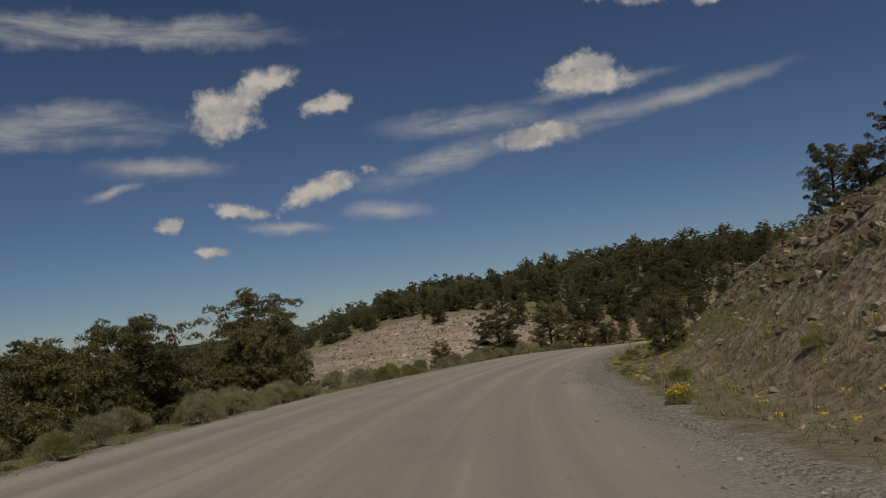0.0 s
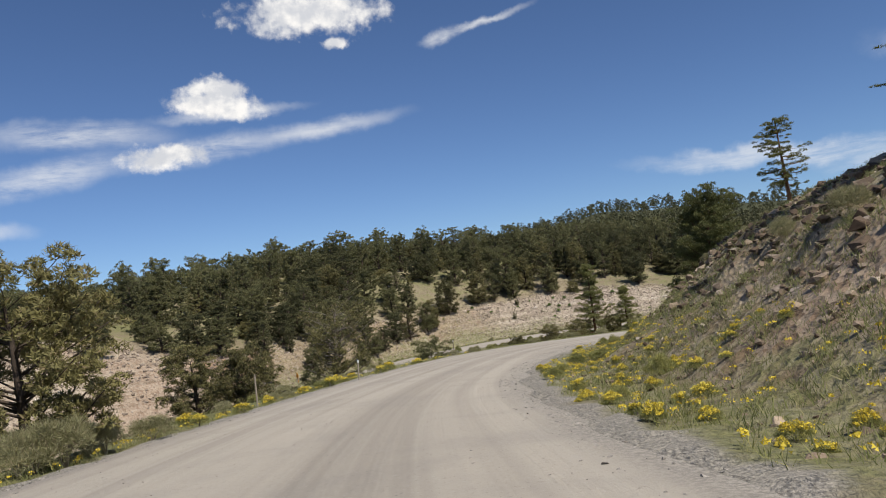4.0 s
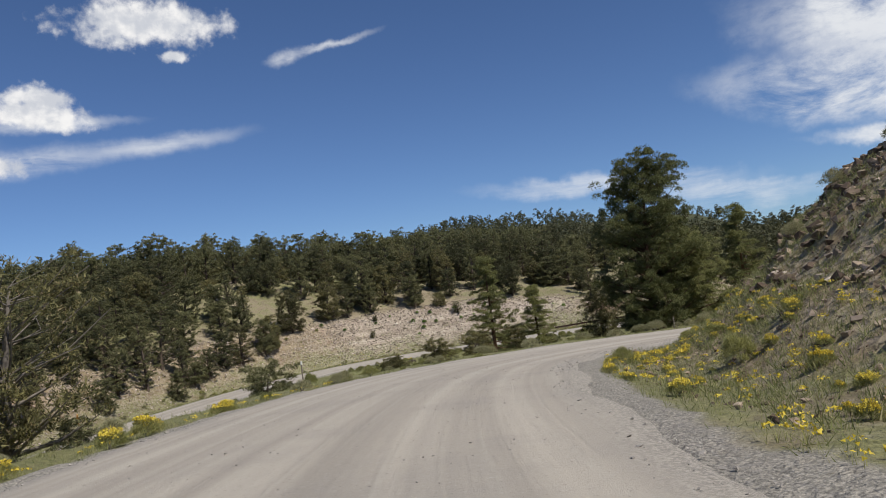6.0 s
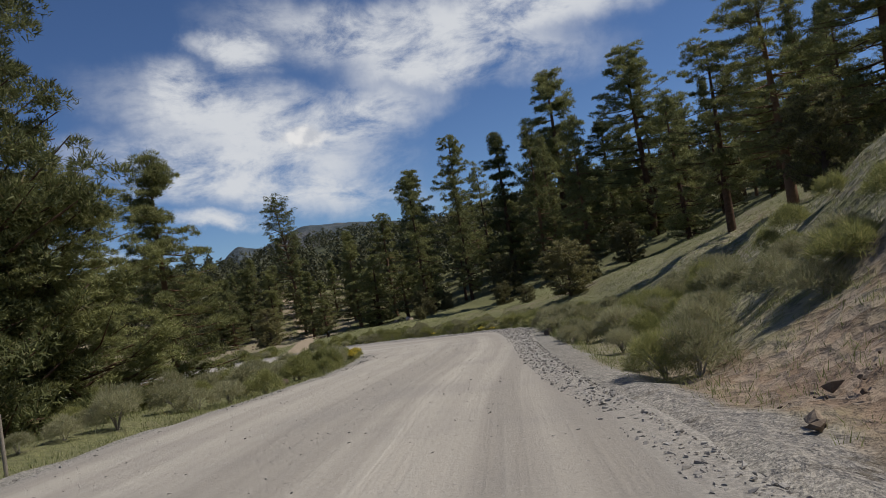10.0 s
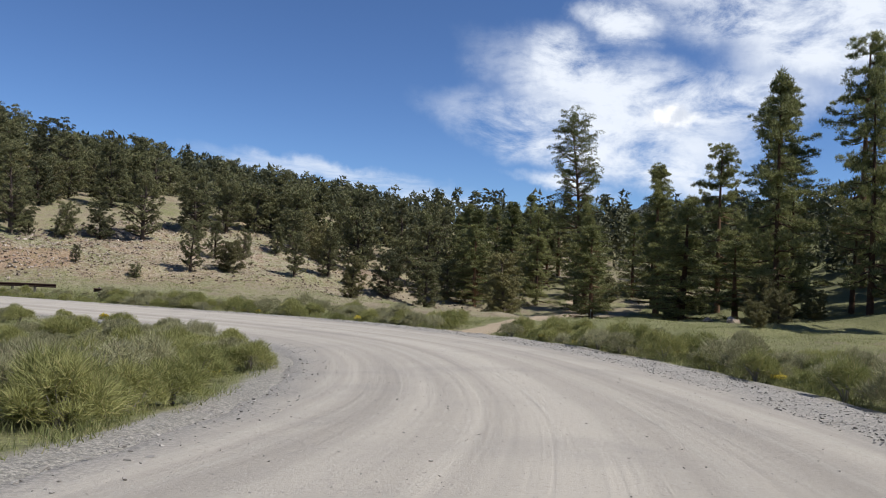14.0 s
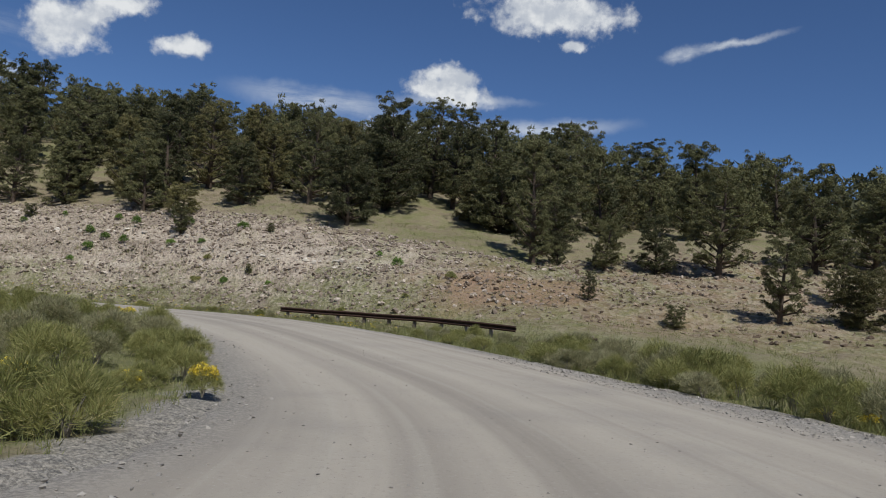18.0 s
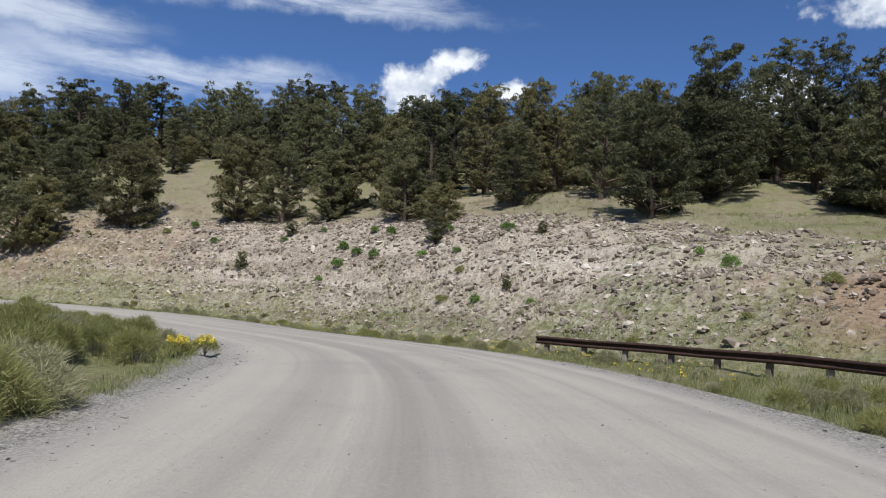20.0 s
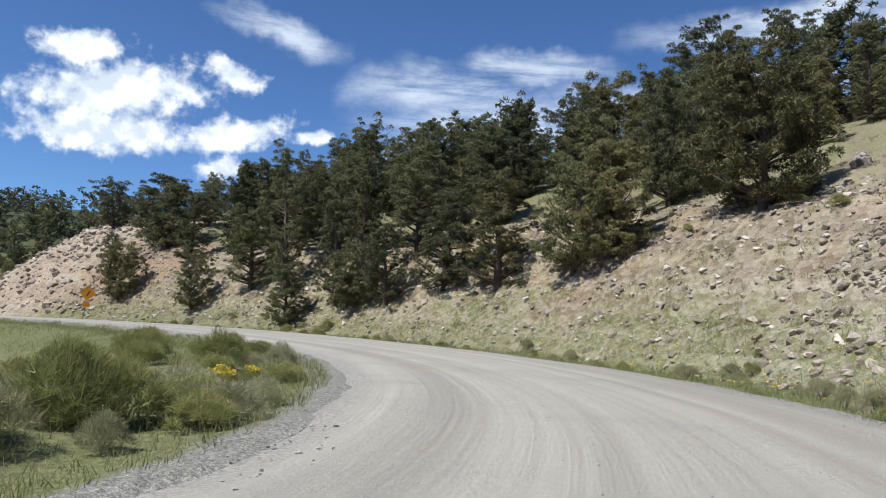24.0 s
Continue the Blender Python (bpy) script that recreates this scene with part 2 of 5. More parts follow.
NEEDLES = leafy("pinyon needles", (0.048, 0.055, 0.026), (0.180, 0.180, 0.080), (0.22, 0.17, 0.10), 0.08, 0.24)
SCALES = leafy("juniper scales", (0.068, 0.068, 0.029), (0.245, 0.225, 0.092), (0.27, 0.205, 0.12), 0.14, 0.28)
LONG_NEEDLES = leafy("ponderosa needles", (0.095, 0.108, 0.042), (0.30, 0.305, 0.118), (0.25, 0.20, 0.10), 0.05, 0.38)
FAR_NEEDLES = leafy("far woods needles", (0.048, 0.055, 0.028), (0.120, 0.120, 0.060), (0.13, 0.11, 0.06), 0.05)
SAGE = leafy("sage leaves", (0.225, 0.225, 0.115), (0.43, 0.415, 0.245), (0.36, 0.29, 0.20), 0.2, 0.4)
RABBIT = leafy("green brush stems", (0.180, 0.198, 0.066), (0.365, 0.362, 0.140), (0.46, 0.39, 0.19), 0.15, 0.4)
FRESH = leafy("fresh green leaves", (0.10, 0.17, 0.04), (0.22, 0.34, 0.08), (0.28, 0.30, 0.10), 0.1, 0.3)
BLOSSOM = leafy("yellow blossom", (0.66, 0.50, 0.05), (0.82, 0.68, 0.12), (0.55, 0.42, 0.07), 0.1, 0.2)
GRASS = leafy("verge grass", (0.118, 0.142, 0.048), (0.255, 0.272, 0.108), (0.46, 0.40, 0.22), 0.30, 0.4)
BARK = plain("grey brown bark", (0.045, 0.035, 0.028), (0.13, 0.10, 0.078), 4.0, 0.95, 0.03)
RED_BARK = plain("orange brown pine bark", (0.07, 0.042, 0.028), (0.21, 0.125, 0.075), 3.0, 0.95, 0.03)
DEAD_WOOD = plain("bleached dead wood", (0.16, 0.14, 0.12), (0.36, 0.33, 0.29), 5.0, 0.9, 0.01)
PALE_ROCK = plain("pale tuff rock", (0.21, 0.168, 0.134), (0.58, 0.50, 0.42), 1.6, 0.92, 0.03)
WHITE_ROCK = plain("whitish tuff ledge", (0.40, 0.35, 0.29), (0.68, 0.62, 0.53), 1.8, 0.92, 0.03)
RED_ROCK = plain("brown lava rock", (0.105, 0.076, 0.055), (0.42, 0.335, 0.25), 1.6, 0.92, 0.03)
GREY_STONE = plain("grey road gravel", (0.24, 0.224, 0.204), (0.47, 0.435, 0.39), 6.0, 0.9, 0.004)
RUST = plain("rusted steel", (0.045, 0.026, 0.020), (0.12, 0.070, 0.050), 5.0, 0.75, 0.002, 0.25)
POST_WOOD = plain("weathered post wood", (0.14, 0.115, 0.09), (0.32, 0.28, 0.23), 6.0, 0.9, 0.006)
SIGN_YELLOW = plain("orange yellow sign sheet", (0.62, 0.24, 0.02), (0.78, 0.33, 0.03), 1.0, 0.5, 0.0005)
SIGN_BLACK = plain("black sign print", (0.012, 0.012, 0.012), (0.03, 0.03, 0.03), 1.0, 0.5, 0.0005)
ORANGE_PAINT = plain("orange reflector sheet", (0.42, 0.13, 0.05), (0.55, 0.18, 0.07), 4.0, 0.5, 0.0005)
WHITE_PAINT = plain("white reflector sheet", (0.62, 0.62, 0.60), (0.82, 0.82, 0.80), 4.0, 0.5, 0.0005)


def ground_material():
    m, k, bsdf, _ = material("hill ground", 0.95)
    at = k.add("ShaderNodeNewGeometry").outputs["Position"]
    n1, n2, n3 = k.noise(at, 0.09, 5.0, 0.6), k.noise(at, 0.7, 6.0, 0.62), k.noise(at, 7.0, 5.0, 0.65)
    rock, tone, green = k.value("rock"), k.value("tone"), k.value("green")
    soil = k.mix(k.ramp(n2, 0.3, 0.7), (0.19, 0.155, 0.103), (0.335, 0.282, 0.195))
    pale = k.mix(k.ramp(n2, 0.32, 0.66), (0.260, 0.210, 0.164), (0.490, 0.410, 0.328))
    brown = k.mix(k.ramp(n2, 0.32, 0.68), (0.160, 0.116, 0.070), (0.315, 0.242, 0.150))
    red = k.mix(k.ramp(n2, 0.3, 0.7), (0.24, 0.155, 0.105), (0.34, 0.245, 0.175))
    stone = k.mix(k.ramp(tone, 0.3, 0.7), brown, pale)
    stone = k.mix(k.math("MULTIPLY", k.ramp(k.noise(at, 0.055, 3.0), 0.56, 0.66), 0.7), stone, red)
    col = k.mix(k.ramp(k.math("ADD", rock, k.math("MULTIPLY", k.math("SUBTRACT", n2, 0.5), 0.8)), 0.25, 0.6), soil, stone)
    grass = k.mix(k.ramp(n3, 0.3, 0.72), (0.102, 0.114, 0.044), (0.220, 0.218, 0.092))
    cover = k.math("ADD", green, k.math("ADD", k.math("MULTIPLY", k.math("SUBTRACT", n1, 0.5), 0.9), k.math("MULTIPLY", k.math("SUBTRACT", n2, 0.5), 1.2)))
    col = k.mix(k.math("MULTIPLY", k.ramp(cover, 0.30, 0.75), 0.9), col, grass)
    # near-black green: tree cover on far slopes, tree shade painted onto the draw's floor
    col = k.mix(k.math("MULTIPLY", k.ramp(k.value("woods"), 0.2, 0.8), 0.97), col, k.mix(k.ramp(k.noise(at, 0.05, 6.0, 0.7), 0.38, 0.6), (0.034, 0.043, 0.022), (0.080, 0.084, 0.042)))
    grit = k.noise(at, 22.0, 4.0, 0.75)
    gravel = k.mix(k.ramp(grit, 0.36, 0.66), (0.16, 0.150, 0.138), (0.42, 0.388, 0.342))
    col = k.mix(k.math("MULTIPLY", k.ramp(k.math("ADD", k.value("shoulder"), k.math("MULTIPLY", k.math("SUBTRACT", n2, 0.5), 0.9)), 0.35, 0.7), 0.9), col, gravel)
    strata = k.noise(k.mapped(at, scale=(0.035, 0.035, 1.25)), 1.0, 5.0, 0.6, 0.25)
    col = k.mix(k.math("MULTIPLY", k.math("MULTIPLY", k.ramp(strata, 0.52, 0.62), rock), k.ramp(tone, 0.15, 0.7, 0.08, 0.3)), col, (0.62, 0.55, 0.45))
    col = k.mix(k.math("MULTIPLY", k.math("MULTIPLY", k.ramp(strata, 0.46, 0.38), rock), 0.45), col, (0.15, 0.115, 0.08))
    chips = k.add("ShaderNodeTexVoronoi")
    k.link(at, chips.inputs["Vector"])
    chips.inputs["Scale"].default_value = 3.6
    col = k.mix(k.math("MULTIPLY", k.math("MULTIPLY", rock, k.ramp(chips.outputs["Color"], 0.2, 0.8)), 0.35), col, (0.50, 0.44, 0.355))
    spot, amount = k.noise(at, 2.4, 7.0, 0.78), k.math("MULTIPLY", k.ramp(rock, 0.0, 0.5, 0.24, 0.8), k.ramp(k.value("woods"), 0.0, 0.5, 1.0, 0.0))
    # dark specks stand for loose stones and their small shadows, painted in
    col = k.mix(k.math("MULTIPLY", k.ramp(spot, 0.54, 0.66), amount), col, (0.115, 0.094, 0.068))
    col = k.mix(k.math("MULTIPLY", k.math("MULTIPLY", k.ramp(spot, 0.44, 0.34), amount), k.ramp(tone, 0.1, 0.8, 0.22, 0.75)), col, (0.54, 0.48, 0.40))
    col = k.mix(k.math("MULTIPLY", k.ramp(k.math("ADD", k.value("rust"), k.math("MULTIPLY", k.math("SUBTRACT", n2, 0.5), 1.0)), 0.35, 0.7), 0.55), col, k.mix(n3, (0.22, 0.125, 0.08), (0.38, 0.245, 0.165)))
    col = k.mix(k.math("MULTIPLY", k.ramp(k.math("ADD", k.value("track"), k.math("MULTIPLY", k.math("SUBTRACT", n2, 0.5), 0.7)), 0.35, 0.65), 0.9), col, k.mix(n3, (0.30, 0.225, 0.15), (0.46, 0.37, 0.27)))
    k.link(col, bsdf.inputs["Base Color"])
    relief(k, bsdf, k.math("ADD", k.math("ADD", n2, k.math("MULTIPLY", k.math("MULTIPLY", rock, chips.outputs["Distance"]), 0.8)), k.math("MULTIPLY", n3, 0.6)), 1.0, 0.17)
    return m


def road_material():
    m, k, bsdf, _ = material("graded gravel", 0.93)
    at = k.add("ShaderNodeNewGeometry").outputs["Position"]
    along, across = k.value("along"), k.value("across")
    cb = k.add("ShaderNodeCombineXYZ")
    k.link(along, cb.inputs[0]), k.link(across, cb.inputs[1])
    lane = k.noise(k.mapped(cb.outputs[0], scale=(0.012, 0.85, 1)), 1.0, 4.0, 0.55, 0.25)
    rut = k.noise(k.mapped(cb.outputs[0], scale=(0.03, 3.2, 1)), 1.0, 3.0, 0.6, 0.3)
    patch, grit = k.noise(at, 0.35, 5.0, 0.6), k.noise(at, 17.0, 5.0, 0.78)
    col = k.mix(k.ramp(lane, 0.34, 0.66), (0.300, 0.270, 0.230), (0.415, 0.376, 0.318))
    col = k.mix(k.math("MULTIPLY", k.ramp(rut, 0.52, 0.72), 0.32), col, (0.43, 0.40, 0.345))
    col = k.mix(k.math("MULTIPLY", k.ramp(patch, 0.45, 0.75), 0.35), col, (0.23, 0.215, 0.198))
    loose = k.value("loose")
    col = k.mix(k.math("MULTIPLY", loose, 0.92), col, k.mix(k.ramp(grit, 0.38, 0.64), (0.120, 0.113, 0.105), (0.43, 0.400, 0.352)))
    col = k.mix(k.math("MULTIPLY", k.ramp(grit, 0.56, 0.70), 0.5), col, (0.16, 0.148, 0.135))
    col = k.mix(k.math("MULTIPLY", k.ramp(grit, 0.44, 0.30), 0.4), col, (0.50, 0.47, 0.43))
    k.link(col, bsdf.inputs["Base Color"])
    relief(k, bsdf, k.math("ADD", k.math("MULTIPLY", rut, 0.8), k.math("MULTIPLY", grit, 0.6)), 0.7, 0.05)
    return m


GROUND, GRAVEL_ROAD = ground_material(), road_material()

# ---------------------------------------------------------------- mesh helpers


def soup(name, verts, faces, mat, smooth=False):
    """A mesh from arrays of vertices and of triangles or quads."""
    verts, faces = np.asarray(verts, np.float32).reshape(-1, 3), np.asarray(faces, np.int32)
    me = bpy.data.meshes.new(name)
    n = faces.shape[1]
    me.vertices.add(len(verts)), me.loops.add(faces.size), me.polygons.add(len(faces))
    me.vertices.foreach_set("co", verts.ravel())
    me.loops.foreach_set("vertex_index", faces.ravel())
    me.polygons.foreach_set("loop_start", np.arange(0, faces.size, n, dtype=np.int32))
    me.polygons.foreach_set("use_smooth", np.full(len(faces), smooth, dtype=bool))
    me.update(calc_edges=True)
    me.materials.append(mat)
    return me


def child(name, mesh, parent, label=""):
    ob = new(name, mesh)
    ob.parent = parent
    return tagged(ob, label)


def part(name, bm, mat, parent, label=""):
    me = bpy.data.meshes.new(name)
    bm.to_mesh(me)
    bm.free()
    me.materials.append(mat)
    return child(name, me, parent, label)


def as_arrays(me):
    v = np.zeros(len(me.vertices) * 3, np.float32)
    me.vertices.foreach_get("co", v)
    f = np.array([p.vertices[:] for p in me.polygons])
    return v.reshape(-1, 3), f


def attribute(me, name, values):
    me.attributes.new(name, "FLOAT", "POINT").data.foreach_set("value", np.asarray(values, np.float32).ravel())


def tube(points, radii, sides=7):
    """Vertices and quads of a tapered, bent tube."""
    points, vs, fs = np.asarray(points, float), [], []
    for i, (p, r) in enumerate(zip(points, radii)):
        d = points[min(i + 1, len(points) - 1)] - points[max(i - 1, 0)]
        d = d / (np.linalg.norm(d) + 1e-9)
        a = np.cross(d, (0.31, 0.95, 0.1) if abs(d[2]) > 0.8 else (0, 0, 1.0))
        a /= np.linalg.norm(a)
        b = np.cross(d, a)
        for j in range(sides):
            t = 6.28319 * j / sides
            vs.append(p + r * (a * math.cos(t) + b * math.sin(t)))
    for i in range(len(points) - 1):
        for j in range(sides):
            k = (j + 1) % sides
            fs.append((i * sides + j, i * sides + k, (i + 1) * sides + k, (i + 1) * sides + j))
    return np.array(vs), np.array(fs)


def join(pieces):
    vs, fs, n = [], [], 0
    for v, f in pieces:
        vs.append(v), fs.append(np.asarray(f) + n)
        n += len(v)
    return np.vstack(vs), np.vstack(fs)


def box(bm, size, at=(0, 0, 0), bevel=0.0, turn=None):
    m = Matrix.Translation(at) @ (turn or Matrix.Identity(4)) @ Matrix.Diagonal((*size, 1))
    made = bmesh.ops.create_cube(bm, size=1.0, matrix=m)
    if bevel:
        edges = list({e for v in made["verts"] for e in v.link_edges})
        bmesh.ops.bevel(bm, geom=edges, offset=bevel, segments=1, affect="EDGES")
    return bm

# ---------------------------------------------------------------- road line and ground
# station, x, y, height and half width of the road
ROAD_OUT = np.array([
    (-3.0, 34.0, -30.0, 1.2, 6.0),
    (-1.5, 17.0, -16.0, 0.0, 6.0),
    (0.0, -2.4, -2.6, -1.4, 6.5),
    (2.0, -22.5, 20.7, -3.0, 5.7),
    (4.0, -37.3, 47.8, -4.6, 5.0),
    (6.0, -46.6, 74.4, -6.7, 5.1),
    (8.0, -48.5, 99.9, -8.2, 5.5),
    (9.5, -42.3, 116.3, -9.4, 5.5),
    (11.0, -31.5, 128.4, -10.5, 4.8),
    (12.5, -19.5, 139.2, -11.5, 3.6),
    (14.0, -9.3, 151.1, -12.7, 4.9),
    (15.5, -3.1, 164.7, -14.0, 6.3),
    (17.0, -1.8, 179.8, -14.8, 6.5),
])
ROAD_BACK = np.array([
    (18.5, -6.8, 193.2, -15.4, 6.3),
    (20.0, -17.0, 203.6, -15.7, 5.3),
    (22.0, -34.7, 212.5, -15.7, 5.1),
    (24.0, -55.1, 213.3, -16.1, 4.8),
    (25.5, -69.0, 210.3, -16.1, 5.0),
    (27.0, -80.5, 201.5, -16.1, 5.0),
    (28.5, -89.5, 186.0, -16.2, 4.8),
    (30.0, -95.0, 168.0, -16.5, 4.8),
    (31.5, -98.0, 150.0, -17.0, 4.8),
    (33.0, -103.0, 130.0, -17.6, 4.8),
    (35.0, -120.0, 104.0, -18.3, 4.8),
    (37.0, -148.0, 88.0, -19.0, 4.8),
    (39.0, -180.0, 82.0, -19.5, 4.8),
])
ROAD = np.vstack([ROAD_OUT, ROAD_BACK])

def spline(tab, n):
    """Catmull-Rom through the rows of tab, n steps for each."""
    p = np.vstack([2 * tab[0] - tab[1], tab, 2 * tab[-1] - tab[-2]])
    u = np.linspace(0, 1, n, endpoint=False)[:, None]
    rows = []
    for i in range(1, len(p) - 2):
        a, b, c, d = p[i - 1], p[i], p[i + 1], p[i + 2]
        rows.append(0.5 * (2 * b + (c - a) * u + (2 * a - 5 * b + 4 * c - d) * u ** 2 + (3 * b - a - 3 * c + d) * u ** 3))
    return np.vstack(rows + [tab[-1:]])

LINE = spline(ROAD, 16)                      # station, x, y, z, half width
TAN = np.gradient(LINE[:, 1:3], axis=0)
TAN /= np.linalg.norm(TAN, axis=1)[:, None]
RIGHT = np.stack([TAN[:, 1], -TAN[:, 0]], 1)

# station, verge width, bank width, bank height, slope above, reach of that slope
BANK_R_OUT = np.array([
    (-3, 2.5, 10, 5.2, 0.34, 50), (3.5, 3.0, 10, 4.8, 0.36, 50), (5.5, 3.0, 10, 4.7, 0.38, 60), (7, 3.0, 9, 3.7, 0.30, 60), (8.3, 2.6, 9, 4.6, 0.36, 60), (9.3, 2.0, 8.5, 6.5, 0.50, 60),
    (10.4, 0.8, 9.5, 7.0, 0.50, 60), (11.2, 1.5, 11, 6.2, 0.46, 80), (12.2, 3.5, 13, 5.4, 0.44, 110), (13.2, 5.0, 14, 4.4, 0.40, 130), (15, 7.0, 12, 2.3, 0.30, 150), (17, 12, 10, -0.6, 0.0, 150),])
BANK_R_BACK = np.array([
    (18.3, 30, 20, -0.8, 0.0, 100), (19.3, 30, 40, 1.5, 0.1, 65), (20.5, 22, 40, 3.5, 0.3, 65), (21.4, 13, 42, 6.0, 0.34, 65),
    (22.3, 5.0, 11, 6.0, 0.32, 75), (24, 4.0, 9.5, 6.3, 0.43, 80), (27, 3.0, 8, 6.3, 0.23, 80), (31, 3.0, 9, 5.8, 0.27, 70), (33.5, 4.0, 26, 17.0, 0.06, 60), (36, 5, 28, 18.5, 0.08, 60), (37.5, 5, 26, 15.0, 0.05, 60), (39, 5, 24, 7.0, -0.03, 60)])
BANK_R = np.vstack([BANK_R_OUT, BANK_R_BACK])
BANK_L = np.array([
    (-3, 2.5, 12, -3.0, -0.10, 60), (4, 2.5, 12, -3.0, -0.08, 50), (8, 2.5, 10, -2.6, -0.04, 40), (10, 2.5, 10, -1.6, 0.0, 40),
    (12.5, 3, 10, -0.7, -0.02, 40), (18, 3, 10, -0.7, -0.02, 40), (22, 3, 12, -1.6, -0.02, 40), (26, 3, 12, -2.2, -0.02, 40), (39, 3, 12, -2.0, -0.02, 40)])

def fbm(x, y, scale, octaves, seed):
    """Smooth noise from sums of turned sines, about -1 to 1."""
    rng = np.random.RandomState(seed)
    total, amp, norm = 0.0, 1.0, 0.0
    for _ in range(octaves):
        part = 0.0
        for _ in range(5):
            a, ph = rng.uniform(0, 6.283, 2)
            k = 6.283 / scale * rng.uniform(0.7, 1.4)
            part = part + np.sin((x * np.cos(a) + y * np.sin(a)) * k + ph + 1.3 * np.sin((y * np.cos(a) - x * np.sin(a)) * k * 0.6 + ph * 2))
        total, norm = total + amp * part / 2.6, norm + amp
        amp, scale = amp * 0.5, scale * 0.48
    return total / norm

def profile(e, row):
    """Height over the road at e metres outside its edge."""
    b, w, h, s, reach = row[..., 1], row[..., 2], row[..., 3], row[..., 4], row[..., 5]
    k = np.clip((e - b) / w, 0, 1)
    k = k * k * (3 - 2 * k) * 0.45 + k * 0.55
    up = np.maximum(e - b - w, 0)
    ditch = -0.22 * np.clip(e / 1.2, 0, 1) * (np.clip((b - e) / 2 + 0.6, 0, 1))
    return h * k + s * reach * (1 - np.exp(-up / reach)) + ditch

def table(tab, st):
    return np.stack([np.interp(st, tab[:, 0], tab[:, j]) for j in range(tab.shape[1])], -1)

HILLS = ((0.5, 0, 300, 34, 30), (23.0, -40, 565, 115, 80), (10.0, -198, 165, 36, 30), (6.0, -160, 262, 42, 40), (8.5, -232, 262, 62, 45), (33.0, -245, -5, 55, 45), (5.0, -66, 340, 50, 42), (-4.0, 38, 243, 26, 26), (4.6, -112, 216, 36, 34), (-13.0, 92, 400, 52, 62), (-11.0, -310, 190, 75, 75), (-26.0, -600, 380, 230, 200))
STEP = LINE[::4]
TABS = (table(BANK_L, STEP[:, 0]), table(BANK_R, STEP[:, 0]))

def ground_at(x, y, fine=True):
    """Ground height, distance outside the road's edge (negative on it), side and station, for arrays of x and y."""
    x, y = np.asarray(x, float).ravel(), np.asarray(y, float).ravel()
    out = np.zeros(len(x)); edge = np.zeros(len(x)); side_out = np.zeros(len(x)); stat = np.zeros(len(x)); bank = np.zeros(len(x)); zr = np.zeros(len(x))
    for i0 in range(0, len(x), 20000):
        sl = slice(i0, i0 + 20000)
        px, py = x[sl, None], y[sl, None]
        # nearest place on the fine line
        d2 = (px - LINE[None, :, 1]) ** 2 + (py - LINE[None, :, 2]) ** 2
        n = d2.argmin(1)
        dx, dy = x[sl] - LINE[n, 1], y[sl] - LINE[n, 2]
        lat = dx * RIGHT[n, 0] + dy * RIGHT[n, 1]
        dist = np.sqrt(d2[np.arange(len(n)), n])
        e0 = dist - LINE[n, 4]
        # blend of all stations
        ddx, ddy = px - STEP[None, :, 1], py - STEP[None, :, 2]
        dd = np.sqrt(ddx ** 2 + ddy ** 2) + 0.5
        la = ddx * RIGHT[None, ::4, 0] + ddy * RIGHT[None, ::4, 1]
        e = dd - STEP[None, :, 4]
        soft = np.clip(0.5 + la / (0.35 * dd + 2.0), 0, 1)
        z = STEP[None, :, 3] + profile(e, TABS[0][None]) * (1 - soft) + profile(e, TABS[1][None]) * soft
        w = (dd + 0.0) ** -5
        zb = (z * w).sum(1) / w.sum(1)
        # close to the road the nearest place alone counts
        tr = np.clip(0.5 + lat / (0.35 * dist + 0.5), 0, 1)
        zn = LINE[n, 3] + profile(e0, table(BANK_L, LINE[n, 0])) * (1 - tr) + profile(e0, table(BANK_R, LINE[n, 0])) * tr
        k = np.clip((e0 - 2) / 10, 0, 1); k = k * k * (3 - 2 * k)
        out[sl] = zn * (1 - k) + zb * k
        edge[sl], side_out[sl], stat[sl] = e0, np.sign(lat), LINE[n, 0]
        zr[sl] = LINE[n, 3]
        row = np.where((lat > 0)[:, None], table(BANK_R, LINE[n, 0]), table(BANK_L, LINE[n, 0]))
        bk = (e0 - row[:, 1]) / row[:, 2]
        bank[sl] = np.clip(1.25 - np.abs(bk - 0.5) * 1.5, 0, 1) * np.clip((row[:, 3] - 1.2) / 3, 0, 1)
    # the hill north of the bend, the dip in the draw, the crest over the cut and the wooded hill far down the road
    for peak, cx, cy, sx, sy in HILLS:
        out = out + peak * np.exp(-0.5 * (((x - cx) / sx) ** 2 + ((y - cy) / sy) ** 2)) * np.clip((edge - 9) / 22, 0, 1)
    if fine:
        far = np.clip((edge - 3) / 25, 0, 1)
        out = out + far * (1.0 * fbm(x, y, 46, 3, 3)) + np.clip((edge - 1.5) / 6, 0, 1) * (0.22 * fbm(x, y, 7, 3, 5))
        # ledges and gullies on the cut banks
        out = out + bank * (np.where(stat < 15, 0.30, 0.22) * fbm(x, y, 5.5, 4, 7) + np.where(stat < 15, 0.10, 0.13) * np.sin((out - 0.05 * x) * 3.4 + 1.5 * fbm(x, y, 12, 2, 9)))
        wide = np.clip((edge - 90) / 300, 0, 1)
        near = np.clip(1 - (edge - 350) / 400, 0, 1)
        out = out + wide * ((19 * fbm(x, y, 420, 3, 11) + 5) * near - 22 * (1 - near))
    return out, edge, side_out, stat, bank, zr


# ---------------------------------------------------------------- the ground sheet and the road
rng = np.random.RandomState(7)


